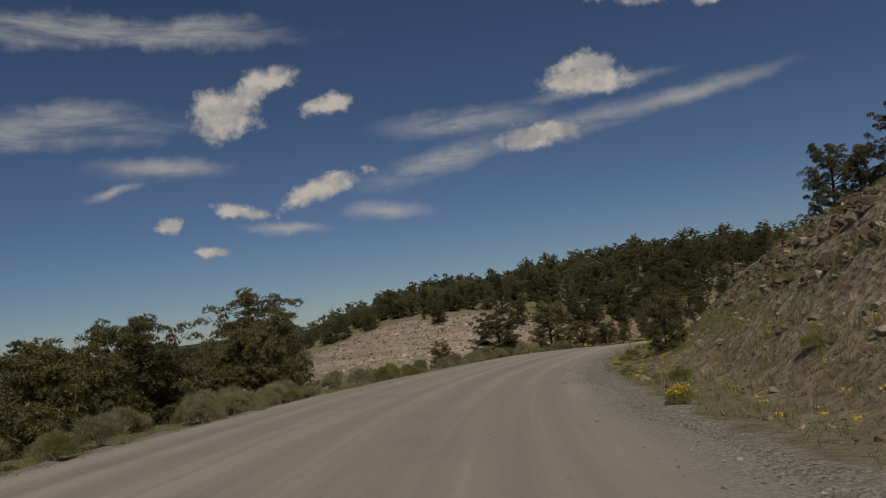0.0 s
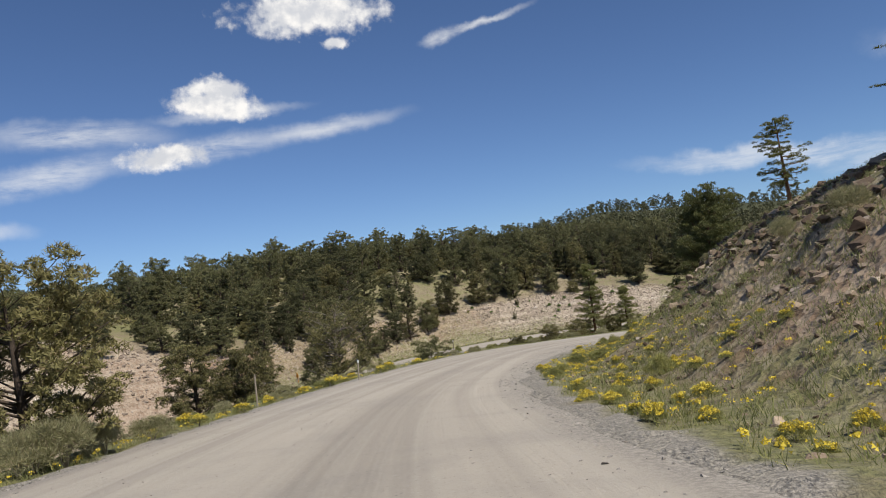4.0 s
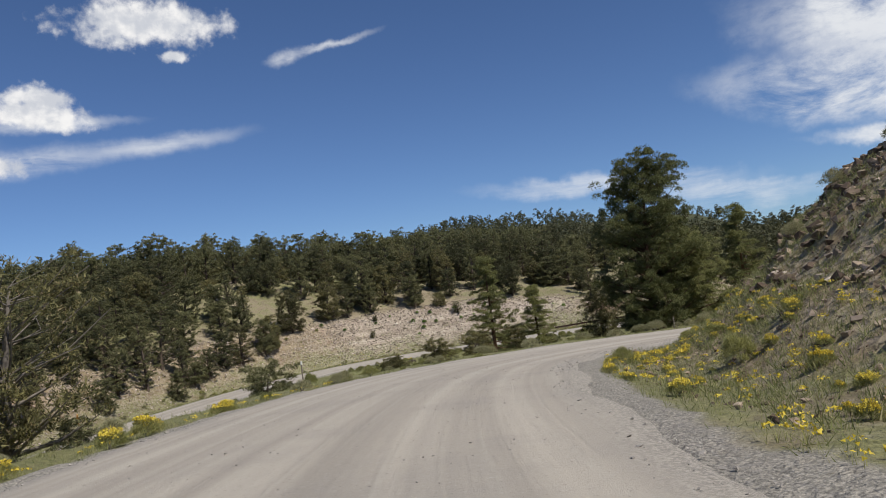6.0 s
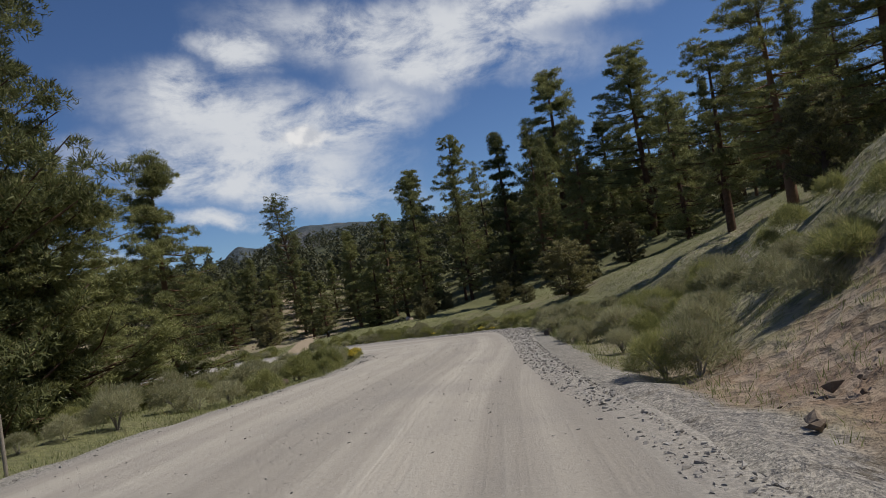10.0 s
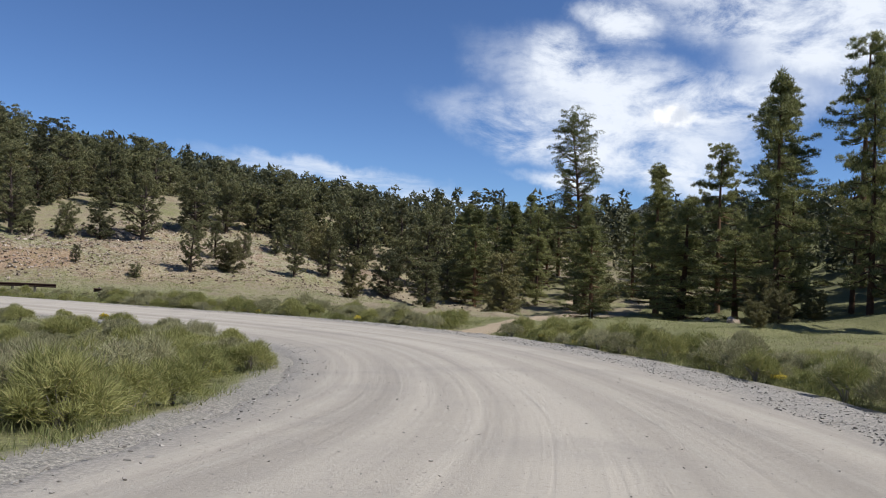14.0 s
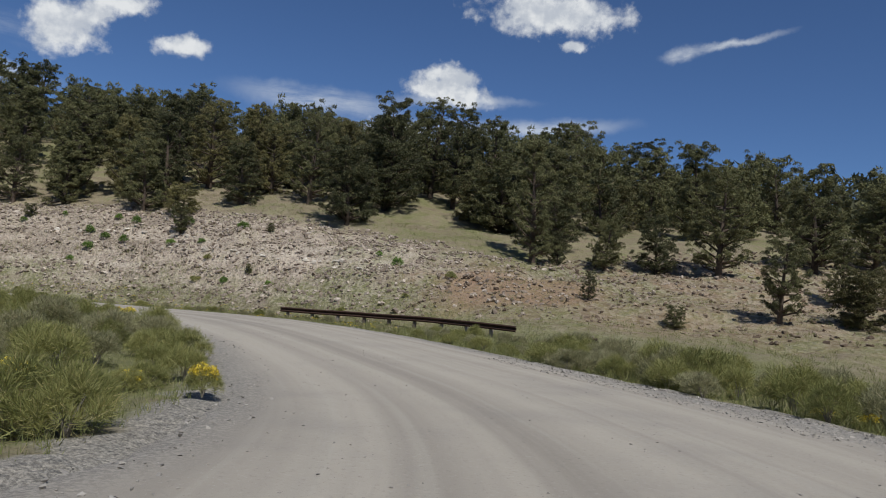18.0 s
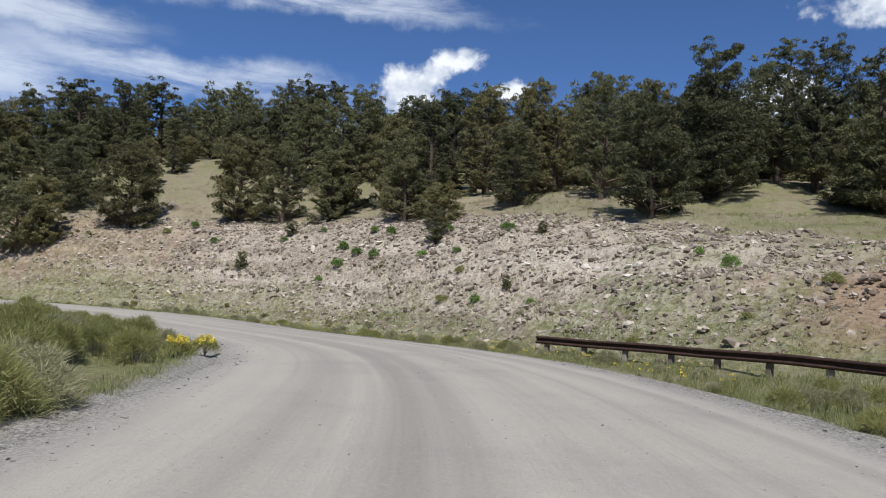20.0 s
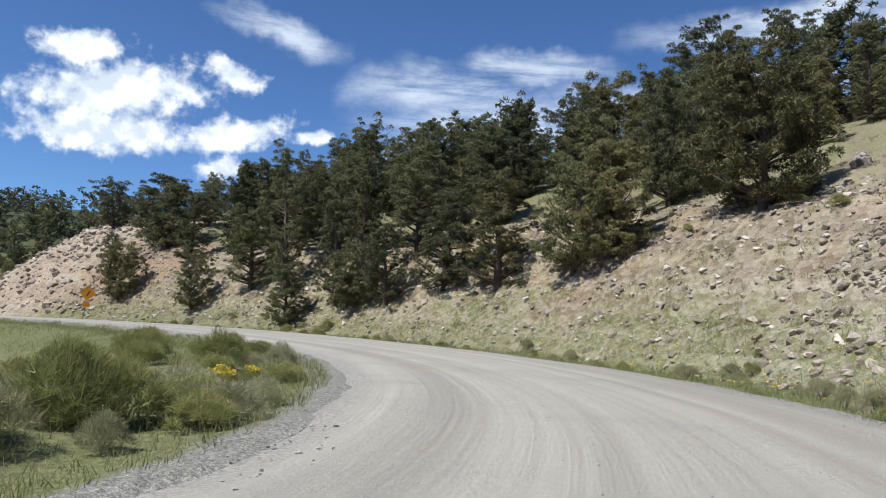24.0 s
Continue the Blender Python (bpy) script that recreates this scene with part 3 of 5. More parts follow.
def spread(lo, hi, step, reach):
    core = np.arange(lo, hi + 0.01, step)
    grow = step * 1.2 ** np.arange(1, 60)
    out = np.cumsum(grow)
    out = out[out < reach]
    return np.concatenate([lo - out[::-1], core, hi + out])


TRACK = ((2.5, 189.5), (5.5, 193.5), (9.5, 198.5), (16.0, 209.0), (23.0, 220.0), (29.0, 230.0), (40.0, 252.0), (55.0, 285.0))   # dirt track into the draw


def off_track(x, y):
    """Distance from the dirt track."""
    best = np.full(np.shape(x), 1e9)
    for (ax, ay), (bx, by) in zip(TRACK, TRACK[1:]):
        k = np.clip(((x - ax) * (bx - ax) + (y - ay) * (by - ay)) / ((bx - ax) ** 2 + (by - ay) ** 2), 0, 1)
        best = np.minimum(best, np.hypot(x - ax - k * (bx - ax), y - ay - k * (by - ay)))
    return best


def build_ground():
    gx, gy = spread(-205, 85, 0.9, 3200), spread(-45, 300, 0.9, 3200)
    xx, yy = np.meshgrid(gx, gy)
    z, e, side, st, bank, zr = ground_at(xx, yy)
    z = z - 0.35 * np.clip(-e / 0.9, 0, 1)
    nx, ny = len(gx), len(gy)
    i = np.arange(nx * ny).reshape(ny, nx)
    faces = np.stack([i[:-1, :-1], i[:-1, 1:], i[1:, 1:], i[1:, :-1]], -1).reshape(-1, 4)
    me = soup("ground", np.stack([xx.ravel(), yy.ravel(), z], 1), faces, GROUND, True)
    right = side > 0
    tone = np.where(right & (st >= 17), np.interp(st, [17, 22.0, 22.9, 25.0, 26.4, 28, 31, 32], [0.1, 0.1, 1.0, 1.0, 0.45, 0.08, 0.08, 0.5]), 0.12)
    green = np.clip(0.78 - np.abs(e - 3) / 40, 0.28, 0.8) * (1 - 0.75 * bank)
    green = np.where(right & (st > 11) & (st < 21.5) & (e > 2), 0.74, green)
    green = np.where(right & (st > 18.6), green * (1 - 0.55 * np.clip((e - 8) / 6, 0, 1)), green)
    green = np.where(~right & (st > 11) & (e > 1), 0.78, green)
    green = np.where(right & (st >= 21.8) & (e > 1) & (e <= 7.5), 0.66 - np.clip((e - 4.0) / 8, 0, 0.42), green)
    green = np.where(right & (st >= 21.8) & (e > 7.5), np.clip(0.22 + (e - 12) / 40, 0.20, 0.46) + np.clip((st - 25) / 6, 0, 0.10), green)
    green = np.where(right & (st > 18.8) & (st < 23) & (e > 5), np.clip(0.78 - (e - 5) / 30, 0.50, 0.78), green)
    green = np.where(right & (st < 11) & (e > 1), np.clip(0.60 - 0.24 * bank + 0.1 * np.sin(e * 0.9 + st), 0.25, 0.85), green)
    green = np.where(right & (st > 31.6) & (e > 1) & (e < 33), np.clip(0.55 - e / 14, 0.12, 0.5), green)
    attribute(me, "rock", np.clip(bank * 1.2, 0, 1)), attribute(me, "tone", tone), attribute(me, "green", green), attribute(me, "shoulder", np.clip(1.25 - np.maximum(e, 0) / 0.9, 0, 1))
    gx, gy = xx.ravel(), yy.ravel()
    rust = sum(np.exp(-0.5 * (((gx - a) / c) ** 2 + ((gy - b) / d) ** 2)) for a, b, c, d in ((-31, 230, 2.5, 3.5), (-112, 158, 4.0, 7.0), (-26.5, 232, 2.0, 2.5)))
    attribute(me, "rust", np.clip(rust, 0, 1)), attribute(me, "track", np.clip(1.6 - off_track(gx, gy) / 1.1, 0, 1))
    # in the draw, up to 0.45 darkens the floor in place of tree shade
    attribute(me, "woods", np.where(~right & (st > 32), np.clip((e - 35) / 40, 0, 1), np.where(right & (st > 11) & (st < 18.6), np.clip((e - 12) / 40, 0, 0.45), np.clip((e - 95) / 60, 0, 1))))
    return tagged(new("ground", me), "dry hill ground of pale soil, rock and thin grass", "ground", kind="structure")


ground = build_ground()


def build_road():
    cols = np.linspace(-1, 1, 37)
    wob_l, wob_r = 0.28 * fbm(LINE[:, 1], LINE[:, 2], 9, 3, 21), 0.28 * fbm(LINE[:, 1], LINE[:, 2], 9, 3, 22)
    left, right = LINE[:, 4] + wob_l, LINE[:, 4] + wob_r
    across = np.where(cols[None] < 0, cols[None] * left[:, None], cols[None] * right[:, None])
    x = LINE[:, 1, None] + RIGHT[:, 0, None] * across
    y = LINE[:, 2, None] + RIGHT[:, 1, None] * across
    z = LINE[:, 3, None] + 0.07 * (1 - cols[None] ** 2) + 0.012 * fbm(x, y, 2.2, 2, 23)
    z = z - 0.16 * np.clip((np.abs(cols[None]) - 0.93) / 0.07, 0, 1)
    along = np.concatenate([[0], np.cumsum(np.linalg.norm(np.diff(LINE[:, 1:3], axis=0), axis=1))])
    n, c = x.shape
    i = np.arange(n * c).reshape(n, c)
    faces = np.stack([i[:-1, :-1], i[:-1, 1:], i[1:, 1:], i[1:, :-1]], -1).reshape(-1, 4)
    me = soup("road", np.stack([x, y, z], -1), faces, GRAVEL_ROAD, True)
    attribute(me, "along", np.repeat(along, c)), attribute(me, "across", across)
    lean = np.interp(LINE[:, 0], [0, 11, 13, 18, 20, 39], [0.0, 0.0, 0.22, 0.28, 0.1, 0.05])[:, None]
    loose = np.clip((np.abs(cols[None]) - (0.80 - lean * (cols[None] > 0))) / 0.16, 0, 1)
    attribute(me, "loose", loose)
    return tagged(new("road", me), "wide graded gravel road with pale wheel tracks", "road", kind="structure")


road = build_road()


def height(x, y):
    z, e, *_ = ground_at([x], [y])
    return float(z[0]) - 0.35 * min(max(-float(e[0]) / 0.9, 0), 1)

# ---------------------------------------------------------------- trees


def tufts(centres, outward, count, spread_r, length, width, r, flat=1.0):
    """Blades: many small triangles round each centre, pointing outwards and up."""
    n = len(centres)
    c = np.repeat(centres, count, 0)
    o = np.repeat(outward, count, 0)
    off = r.normal(size=(n * count, 3))
    off = off / np.linalg.norm(off, axis=1)[:, None] * spread_r * r.uniform(0.2, 1, (n * count, 1)) ** 0.6
    d = o + 0.9 * r.normal(size=(n * count, 3)) + off / spread_r * 0.7
    d /= np.linalg.norm(d, axis=1)[:, None]
    s = np.cross(d, r.normal(size=d.shape))
    s /= np.linalg.norm(s, axis=1)[:, None] + 1e-9
    k = r.uniform(0.65, 1.35, (n * count, 1))
    base = c + off * np.array([1, 1, flat])
    v = np.stack([base - s * width * k * 0.5, base + s * width * k * 0.5, base + d * length * k], 1)
    return v.reshape(-1, 3), np.arange(n * count * 3).reshape(-1, 3)


def clumps(centres, sizes, count, length, width, r, flat=0.7, spiky=0.35):
    """Rounded clumps of foliage: leaves on the outside of each clump, facing away from its middle, some standing out from it."""
    n = len(centres) * count
    c, size = np.repeat(centres, count, 0), np.repeat(sizes, count)[:, None]
    o = r.normal(size=(n, 3))
    o[:, 2] = np.where(o[:, 2] < -0.5, -o[:, 2], o[:, 2])
    o /= np.linalg.norm(o, axis=1)[:, None]
    side = np.cross(o, r.normal(size=(n, 3)))
    side /= np.linalg.norm(side, axis=1)[:, None] + 1e-9
    q = np.clip(spiky + r.uniform(-0.35, 0.35, (n, 1)), 0, 1)
    d = side * (1 - q) + (o + np.array([0, 0, 0.25])) * q
    d /= np.linalg.norm(d, axis=1)[:, None]
    face = o + np.array([0, 0, 0.2]) + 0.45 * r.normal(size=(n, 3))
    s = np.cross(d, face)
    s /= np.linalg.norm(s, axis=1)[:, None] + 1e-9
    base = c + o * size * np.array([1, 1, flat]) * r.uniform(0.45, 1.0, (n, 1)) ** 0.5
    k = r.uniform(0.6, 1.4, (n, 1))
    v = np.stack([base - s * width * k * 0.5 - d * length * k * 0.3, base + s * width * k * 0.5 - d * length * k * 0.3, base + d * length * k * 0.7], 1)
    return v.reshape(-1, 3), np.arange(n * 3).reshape(-1, 3)


def weld(trunk, limbs):
    """Joins limbs to the trunk they grow from, with a hidden face between each and the trunk."""
    v, f = join([trunk] + limbs)
    tv, n, extra = trunk[0], len(trunk[0]), []
    for lv, _ in limbs:
        k = int(((tv - lv[0]) ** 2).sum(1).argmin())
        extra.append((k, n, n + 1, k + 1 if k + 1 < len(tv) else k - 1))
        n += len(lv)
    return v, np.vstack([f, np.array(extra, int)])


SIZE = {}                                    # height and width to which each tree was first built


def bushy_tree(name, seed, h, w, low, bark, needles, boughs, per, count, leaf, cone=0.0, gap=0.0, lump=0.068, spiky=0.42, slim=0.28):
    """A pinyon or juniper: leaning trunk, rising boughs with twigs, sprays of needles along their outer part."""
    r = np.random.RandomState(seed)
    root = new(name)
    limbs, cs = [], []
    g = min(h, 9.0)
    lean = r.uniform(-0.08, 0.08, 2) * h
    stem = [np.array([lean[0] * t ** 2, lean[1] * t ** 2, t * h * 0.86 - 0.3]) for t in np.linspace(0, 1, 8)]
    for i in range(boughs):
        t = low + (0.97 - low) * (i + r.uniform(0.0, 1.0)) / boughs
        k = (t - low) / (1 - low)
        wide = (math.sin(math.pi * (0.24 + 0.60 * k)) ** 0.62) * (1 - cone) + cone * (1.06 - k)
        a = i * 2.4 + r.uniform(-0.8, 0.8)
        rad = 0.5 * w * wide * r.uniform(0.45, 1.08)
        tip = np.array([lean[0] * t + math.cos(a) * rad, lean[1] * t + math.sin(a) * rad, t * h + r.uniform(-0.03, 0.04) * h])
        rise = r.uniform(0.25, 0.75) * rad + 0.05 * h * k
        zs = min(max(0.05 * h, tip[2] - rise), 0.84 * h)
        u = zs / (0.86 * h)
        start = np.array([lean[0] * u ** 2, lean[1] * u ** 2, zs])
        mid = start * 0.45 + tip * 0.55 + r.normal(size=3) * 0.025 * h - np.array([0, 0, 0.12 * rise])
        limbs.append(tube([start, mid, tip], [0.012 * g * (1.15 - k), 0.007 * g * (1.15 - k), 0.002 * g], 4))
        if r.uniform() < gap:
            continue
        for j in range(per):
            q = 0.42 + 0.62 * (j + r.uniform(0, 1)) / per
            c = (mid + (tip - mid) * (q - 0.5) * 2) if q > 0.5 else (start + (mid - start) * q * 2)
            c = c + r.normal(size=3) * np.array([0.045, 0.045, 0.03]) * w * (0.6 + 0.6 * wide)
            cs.append(c)
    cs.append(np.array([lean[0], lean[1], 0.93 * h]))
    v, f = weld(tube(stem, np.linspace(0.034, 0.006, 8) * g), limbs)
    child("trunk", soup("trunk", v, f, bark, True), root)
    sizes = lump * w * r.uniform(0.65, 1.35, len(cs))
    v, f = clumps(np.array(cs), sizes, count, leaf, leaf * slim, r, 0.72, spiky)
    child("crown", soup("crown", v, f, needles), root)
    SIZE[root.name] = (h, w)
    return root


def tall_pine(name, seed, h, w, bare, bark, needles, whorls, count, leaf, round_top=0.5):
    """A ponderosa: straight tapered trunk, limbs in loose whorls, tufts along their outer half."""
    r = np.random.RandomState(seed)
    root = new(name)
    stem = [np.array([0.008 * h * math.sin(t * 3 + seed), 0.008 * h * math.cos(t * 2.3 + seed), t * h * 0.97 - 0.4]) for t in np.linspace(0, 1, 10)]
    limbs, cs = [], []
    for i in range(whorls):
        t = bare + (1 - bare) * (i + r.uniform(0, 0.9)) / whorls
        k = (t - bare) / (1 - bare)
        wide = 1.22 * ((math.sin(math.pi * (0.22 + 0.70 * k)) ** 0.7) * round_top + (1 - round_top) * (1.06 - k) ** 0.85) * r.uniform(0.75, 1.12)
        for j in range(r.randint(3, 6)):
            a = r.uniform(0, 6.283)
            rad = 0.5 * w * wide * r.uniform(0.4, 1.05)
            c = np.array([stem[min(9, int(t * 9))][0], stem[min(9, int(t * 9))][1], t * h * 0.97])
            tip = c + np.array([math.cos(a) * rad, math.sin(a) * rad, r.uniform(-0.12, 0.16) * rad + (0.015 * h if k > 0.7 else -0.008 * h)])
            mid = (c + tip) / 2 - np.array([0, 0, 0.07 * rad])
            limbs.append(tube([c, mid, tip], [0.0042 * h * (1.2 - k), 0.0028 * h * (1.2 - k), 0.001 * h], 4))
            for s in (0.36, 0.56, 0.76, 0.92, 1.0):
                if r.uniform() < 0.12:
                    continue
                cs.append(c + (tip - c) * s + np.array([0, 0, -0.07 * rad * math.sin(3.1416 * s)]) + r.normal(size=3) * 0.025 * w)
    cs.append(np.array([stem[9][0], stem[9][1], h * 0.98]))
    v, f = weld(tube(stem, np.linspace(0.020, 0.003, 10) * h, 9), limbs)
    child("trunk", soup("trunk", v, f, bark, True), root)
    v, f = clumps(np.array(cs), 0.056 * w * r.uniform(0.6, 1.35, len(cs)), count, leaf, leaf * 0.17, r, 0.66, 0.62)
    child("crown", soup("crown", v, f, needles), root)
    SIZE[root.name] = (h, w)
    return root


# lowest bough, cone share and height of the pinyons, 5 m wide; the same and the share of bare boughs for junipers, 4.6 m wide
SHAPES_P = [(0.06, 0.0, 5.0), (0.12, 0.0, 6.0), (0.05, 0.25, 7.0), (0.16, 0.0, 8.4), (0.08, 0.4, 10.0), (0.10, 0.15, 12.5)]
SHAPES_J = [(0.04, 0.2, 0, 4.2), (0.10, 0.0, 0.05, 5.0), (0.03, 0.35, 0, 6.0), (0.08, 0.1, 0.2, 7.5)]
SHAPES_T = [(0.16, 25, 0.7), (0.08, 28, 0.2), (0.24, 22, 0.85), (0.04, 28, 0.05), (0.03, 36, 0.75), (0.06, 36, 0.42)]
PINYONS = [bushy_tree("pinyon_pine", 10 + i, h, 5, lo, BARK, NEEDLES, 44, 4, 34, 0.30, cone, 0.04, 0.066, 0.42, 0.32) for i, (lo, cone, h) in enumerate(SHAPES_P)]
JUNIPERS = [bushy_tree("juniper", 30 + i, h, 4.6, lo, BARK, SCALES, 44, 4, 34, 0.28, cone, gap, 0.066, 0.42, 0.32) for i, (lo, cone, gap, h) in enumerate(SHAPES_J)]
PINES = [tall_pine("ponderosa_pine", 50 + i, 20, 8, bare, RED_BARK, LONG_NEEDLES, wh, 30, 0.46, rt) for i, (bare, wh, rt) in enumerate(SHAPES_T)]
NEAR_PINYONS = [bushy_tree("pinyon_pine", 10 + i, h, 5, lo, BARK, NEEDLES, 54, 6, 104, 0.15, cone, 0.04, 0.058, 0.42, 0.30) for i, (lo, cone, h) in enumerate(SHAPES_P)]
NEAR_JUNIPERS = [bushy_tree("juniper", 30 + i, h, 4.6, lo, BARK, SCALES, 56, 6, 104, 0.14, cone, gap, 0.058, 0.42, 0.30) for i, (lo, cone, gap, h) in enumerate(SHAPES_J)]
NEAR_PINES = [tall_pine("ponderosa_pine", 50 + i, 20, 8, bare, RED_BARK, LONG_NEEDLES, wh, 100, 0.30, rt) for i, (bare, wh, rt) in enumerate(SHAPES_T)]
FULL = bushy_tree("ponderosa_pine", 75, 16.6, 9.2, 0.04, RED_BARK, LONG_NEEDLES, 150, 9, 150, 0.22, 0.0, 0.02, 0.052, 0.55, 0.19)
CLOSE = tall_pine("ponderosa_pine", 77, 12.5, 6.5, 0.10, RED_BARK, LONG_NEEDLES, 28, 150, 0.19, 0.3)
LONE = bushy_tree("ponderosa_pine", 71, 25, 5.2, 0.36, RED_BARK, LONG_NEEDLES, 86, 6, 90, 0.22, 0.0, 0.05, 0.085, 0.55, 0.18)
WEATHERED = bushy_tree("juniper", 92, 6.0, 5.4, 0.16, DEAD_WOOD, SCALES, 64, 5, 70, 0.14, 0.0, 0.34, 0.06)
LABELS = {"pinyon_pine": ("bushy dark green pinyon pine on the dry slope", "tree", "pinyons on the hillside"),
          "juniper": ("rounded olive green juniper with low branches", "tree", "junipers by the road"),
          "ponderosa_pine": ("tall ponderosa pine with an open tufted crown", "tree", "ponderosas in the draw")}
for proto in PINYONS + JUNIPERS + PINES + NEAR_PINYONS + NEAR_JUNIPERS + NEAR_PINES + [LONE, FULL, CLOSE, WEATHERED]:
    tagged(proto, *LABELS[proto.name.split(".")[0]])
TREES = []
used = set()


def plant(proto, x, y, h, w, label=""):
    nh, nw = SIZE[proto.name]
    m = Matrix.LocRotScale((x, y, height(x, y) - 0.05), Euler((0, 0, random.uniform(0, 6.28))), (w / nw, w / nw, h / nh))
    if proto.name in used:
        ob = copy_thing(proto, m @ Matrix.Diagonal((1 / proto.scale[0], 1 / proto.scale[1], 1 / proto.scale[2], 1)))
    else:
        ob = proto
        ob.matrix_basis = m
        used.add(proto.name)
    if label:
        ob["label"] = label
    TREES.append((x, y, w))
    return ob


def best(protos, h, w):
    """One of the two trees whose build comes nearest to that height and width."""
    fit = sorted(protos, key=lambda p: abs(math.log(h / w * SIZE[p.name][1] / SIZE[p.name][0])))
    return random.choice(fit[:2])


# trees that stand apart: x, y, height, width
plant(LONE, 35.0, 241.7, 25, 6.4, "lone tall thin ponderosa pine above the forest")
for i, (x, y, h, w) in enumerate([
        (51.6, 189.1, 29, 13), (44.6, 194.7, 23, 8), (51.6, 211.8, 26, 7), (46.7, 218.4, 22.5, 8), (37, 215, 17, 5), (32.4, 219, 16, 6),
        (44, 170, 24, 9), (54, 182, 18, 8), (25, 241.5, 12.5, 5.5), (19.6, 238.7, 11.5, 6), (28, 226, 11, 5), (-33.9, 144.7, 17.0, 9.4),
        (-29.5, 146.5, 9.5, 7), (-22.3, 156.0, 12.5, 6.5), (-48.8, 146.6, 10.2, 4.6), (-44.5, 146.5, 6.8, 3.6), (-30.3, 90.3, 4.8, 2.0), (6, 131, 13, 7),
        (5, 136.5, 13, 5.5), (9, 142, 12.5, 5), (60, 200, 20, 8), (22, 250, 11.3, 5.4)]):
    plant((NEAR_PINES + [FULL, CLOSE])[(5, 3, 0, 5, 0, 1, 4, 1, 3, 3, 3, 6, 6, 7, 7, 7, 2, 0, 2, 2, 5, 3)[i]], x, y, h, w * (1.0 if i in (0, 11, 12, 13) else 1.2))
for x, y, h, w in [
        (29, 198.5, 3.6, 3.3), (29, 182.1, 5.2, 4.7), (11.7, 158.2, 4.6, 5), (47.9, 190.7, 4.4, 3.3), (45, 176, 3.2, 3.6), (48, 171, 4, 4.2),
        (2, 226, 4.4, 3.2), (-37.8, 155, 6, 4.6), (1, 133, 5, 4.5), (17, 168, 1.8, 2.0), (22, 176, 2.6, 2.6), (26, 167, 3.2, 3),
        (19, 187, 1.5, 1.8), (24, 191, 2.2, 2.2), (33, 178, 3.6, 3.2), (36, 188, 3, 3), (34, 199, 2.4, 2.4), (28, 209, 2.6, 2.4),
        (38, 206, 4, 3.6), (31, 165, 4.4, 4), (-50, 139, 2.6, 3), (-54, 143, 3, 3.4), (-47, 151, 3.5, 3.6), (-57, 137, 2.4, 3), (-59, 150, 3.6, 4)]:
    plant(best(NEAR_JUNIPERS, h, w), x, y, h, w)
# below the first stretch of road and on the bank above it
for x, y, h, w in [
        (-18.4, 30.6, 2.7, 2.1), (-20.6, 71, 7.5, 5.6), (-14, 66, 8, 6), (-51.9, 27.6, 10.0, 9.5), (-56, 32, 8.4, 6.4), (-47, 16, 8.4, 7),
        (-43.5, 9, 8, 6.5), (-55, 23, 5, 5), (-48, 43.4, 2.9, 2.2), (-51.0, 54.2, 5.0, 5.4), (-51.8, 63.2, 5.4, 5.2),
        (-77.3, 102.7, 9.3, 8.0), (-68, 96, 5.5, 5.6), (-38, -6, 6.5, 6.5), (-30, 8, 5, 5.5), (-34, 13, 6, 6),
        (-38, 20, 5.5, 6), (-33, 3, 5.5, 6), (-45, 2, 7, 6.5), (-42, 14, 5.5, 6), (-52, 12, 7.5, 7), (-64, 70, 4.5, 5)]:
    plant(best(NEAR_JUNIPERS, h, w), x, y, h, w)
for x, y, h, w in [(-24.8, 73.7, 10.6, 6.0), (-17.5, 70, 10, 5.4)]:
    plant(NEAR_PINYONS[3], x, y, h, w, "dark pinyon pine on the edge of the cut bank")
plant(WEATHERED, -58.7, 93.2, 5.9, 5.4, "weathered juniper with bleached bare branches")
# along the cut past the bend; the last number is 1 for junipers
for x, y, h, w, j in [
        (-91.0, 213.3, 8.0, 6.9, 1), (-92.8, 206.5, 6.1, 4.9, 1), (-95.9, 199.4, 7.0, 5.2, 1), (-98.4, 191.0, 5.4, 3.5, 0), (-100.3, 186.1, 8.0, 3.8, 0), (-103.0, 180.0, 12.0, 4.4, 0),
        (-103.7, 186.2, 11.1, 4.9, 0), (-113.6, 186.7, 9.6, 5.2, 0), (-119.8, 193.8, 6.0, 3.4, 0), (-110.0, 164.7, 7.1, 3.9, 0), (-108.6, 170.9, 5.0, 2.4, 0), (-124.2, 140.1, 6.1, 5.6, 0),
        (-119.9, 149.9, 5.3, 5.8, 0), (-144.3, 144.5, 8.0, 4.6, 0), (-126.1, 153.2, 5.4, 4.7, 0), (-120.2, 204.8, 8.0, 5.4, 0), (-122.5, 200.0, 7.0, 4.2, 0), (-119.4, 210.3, 8.5, 6.6, 0), (-105.8, 219.6, 6.9, 3.8, 0), (-111.1, 216.2, 5.8, 3.8, 0)]:
    plant(best(NEAR_JUNIPERS if j else NEAR_PINYONS, h, w), x, y, h, w)
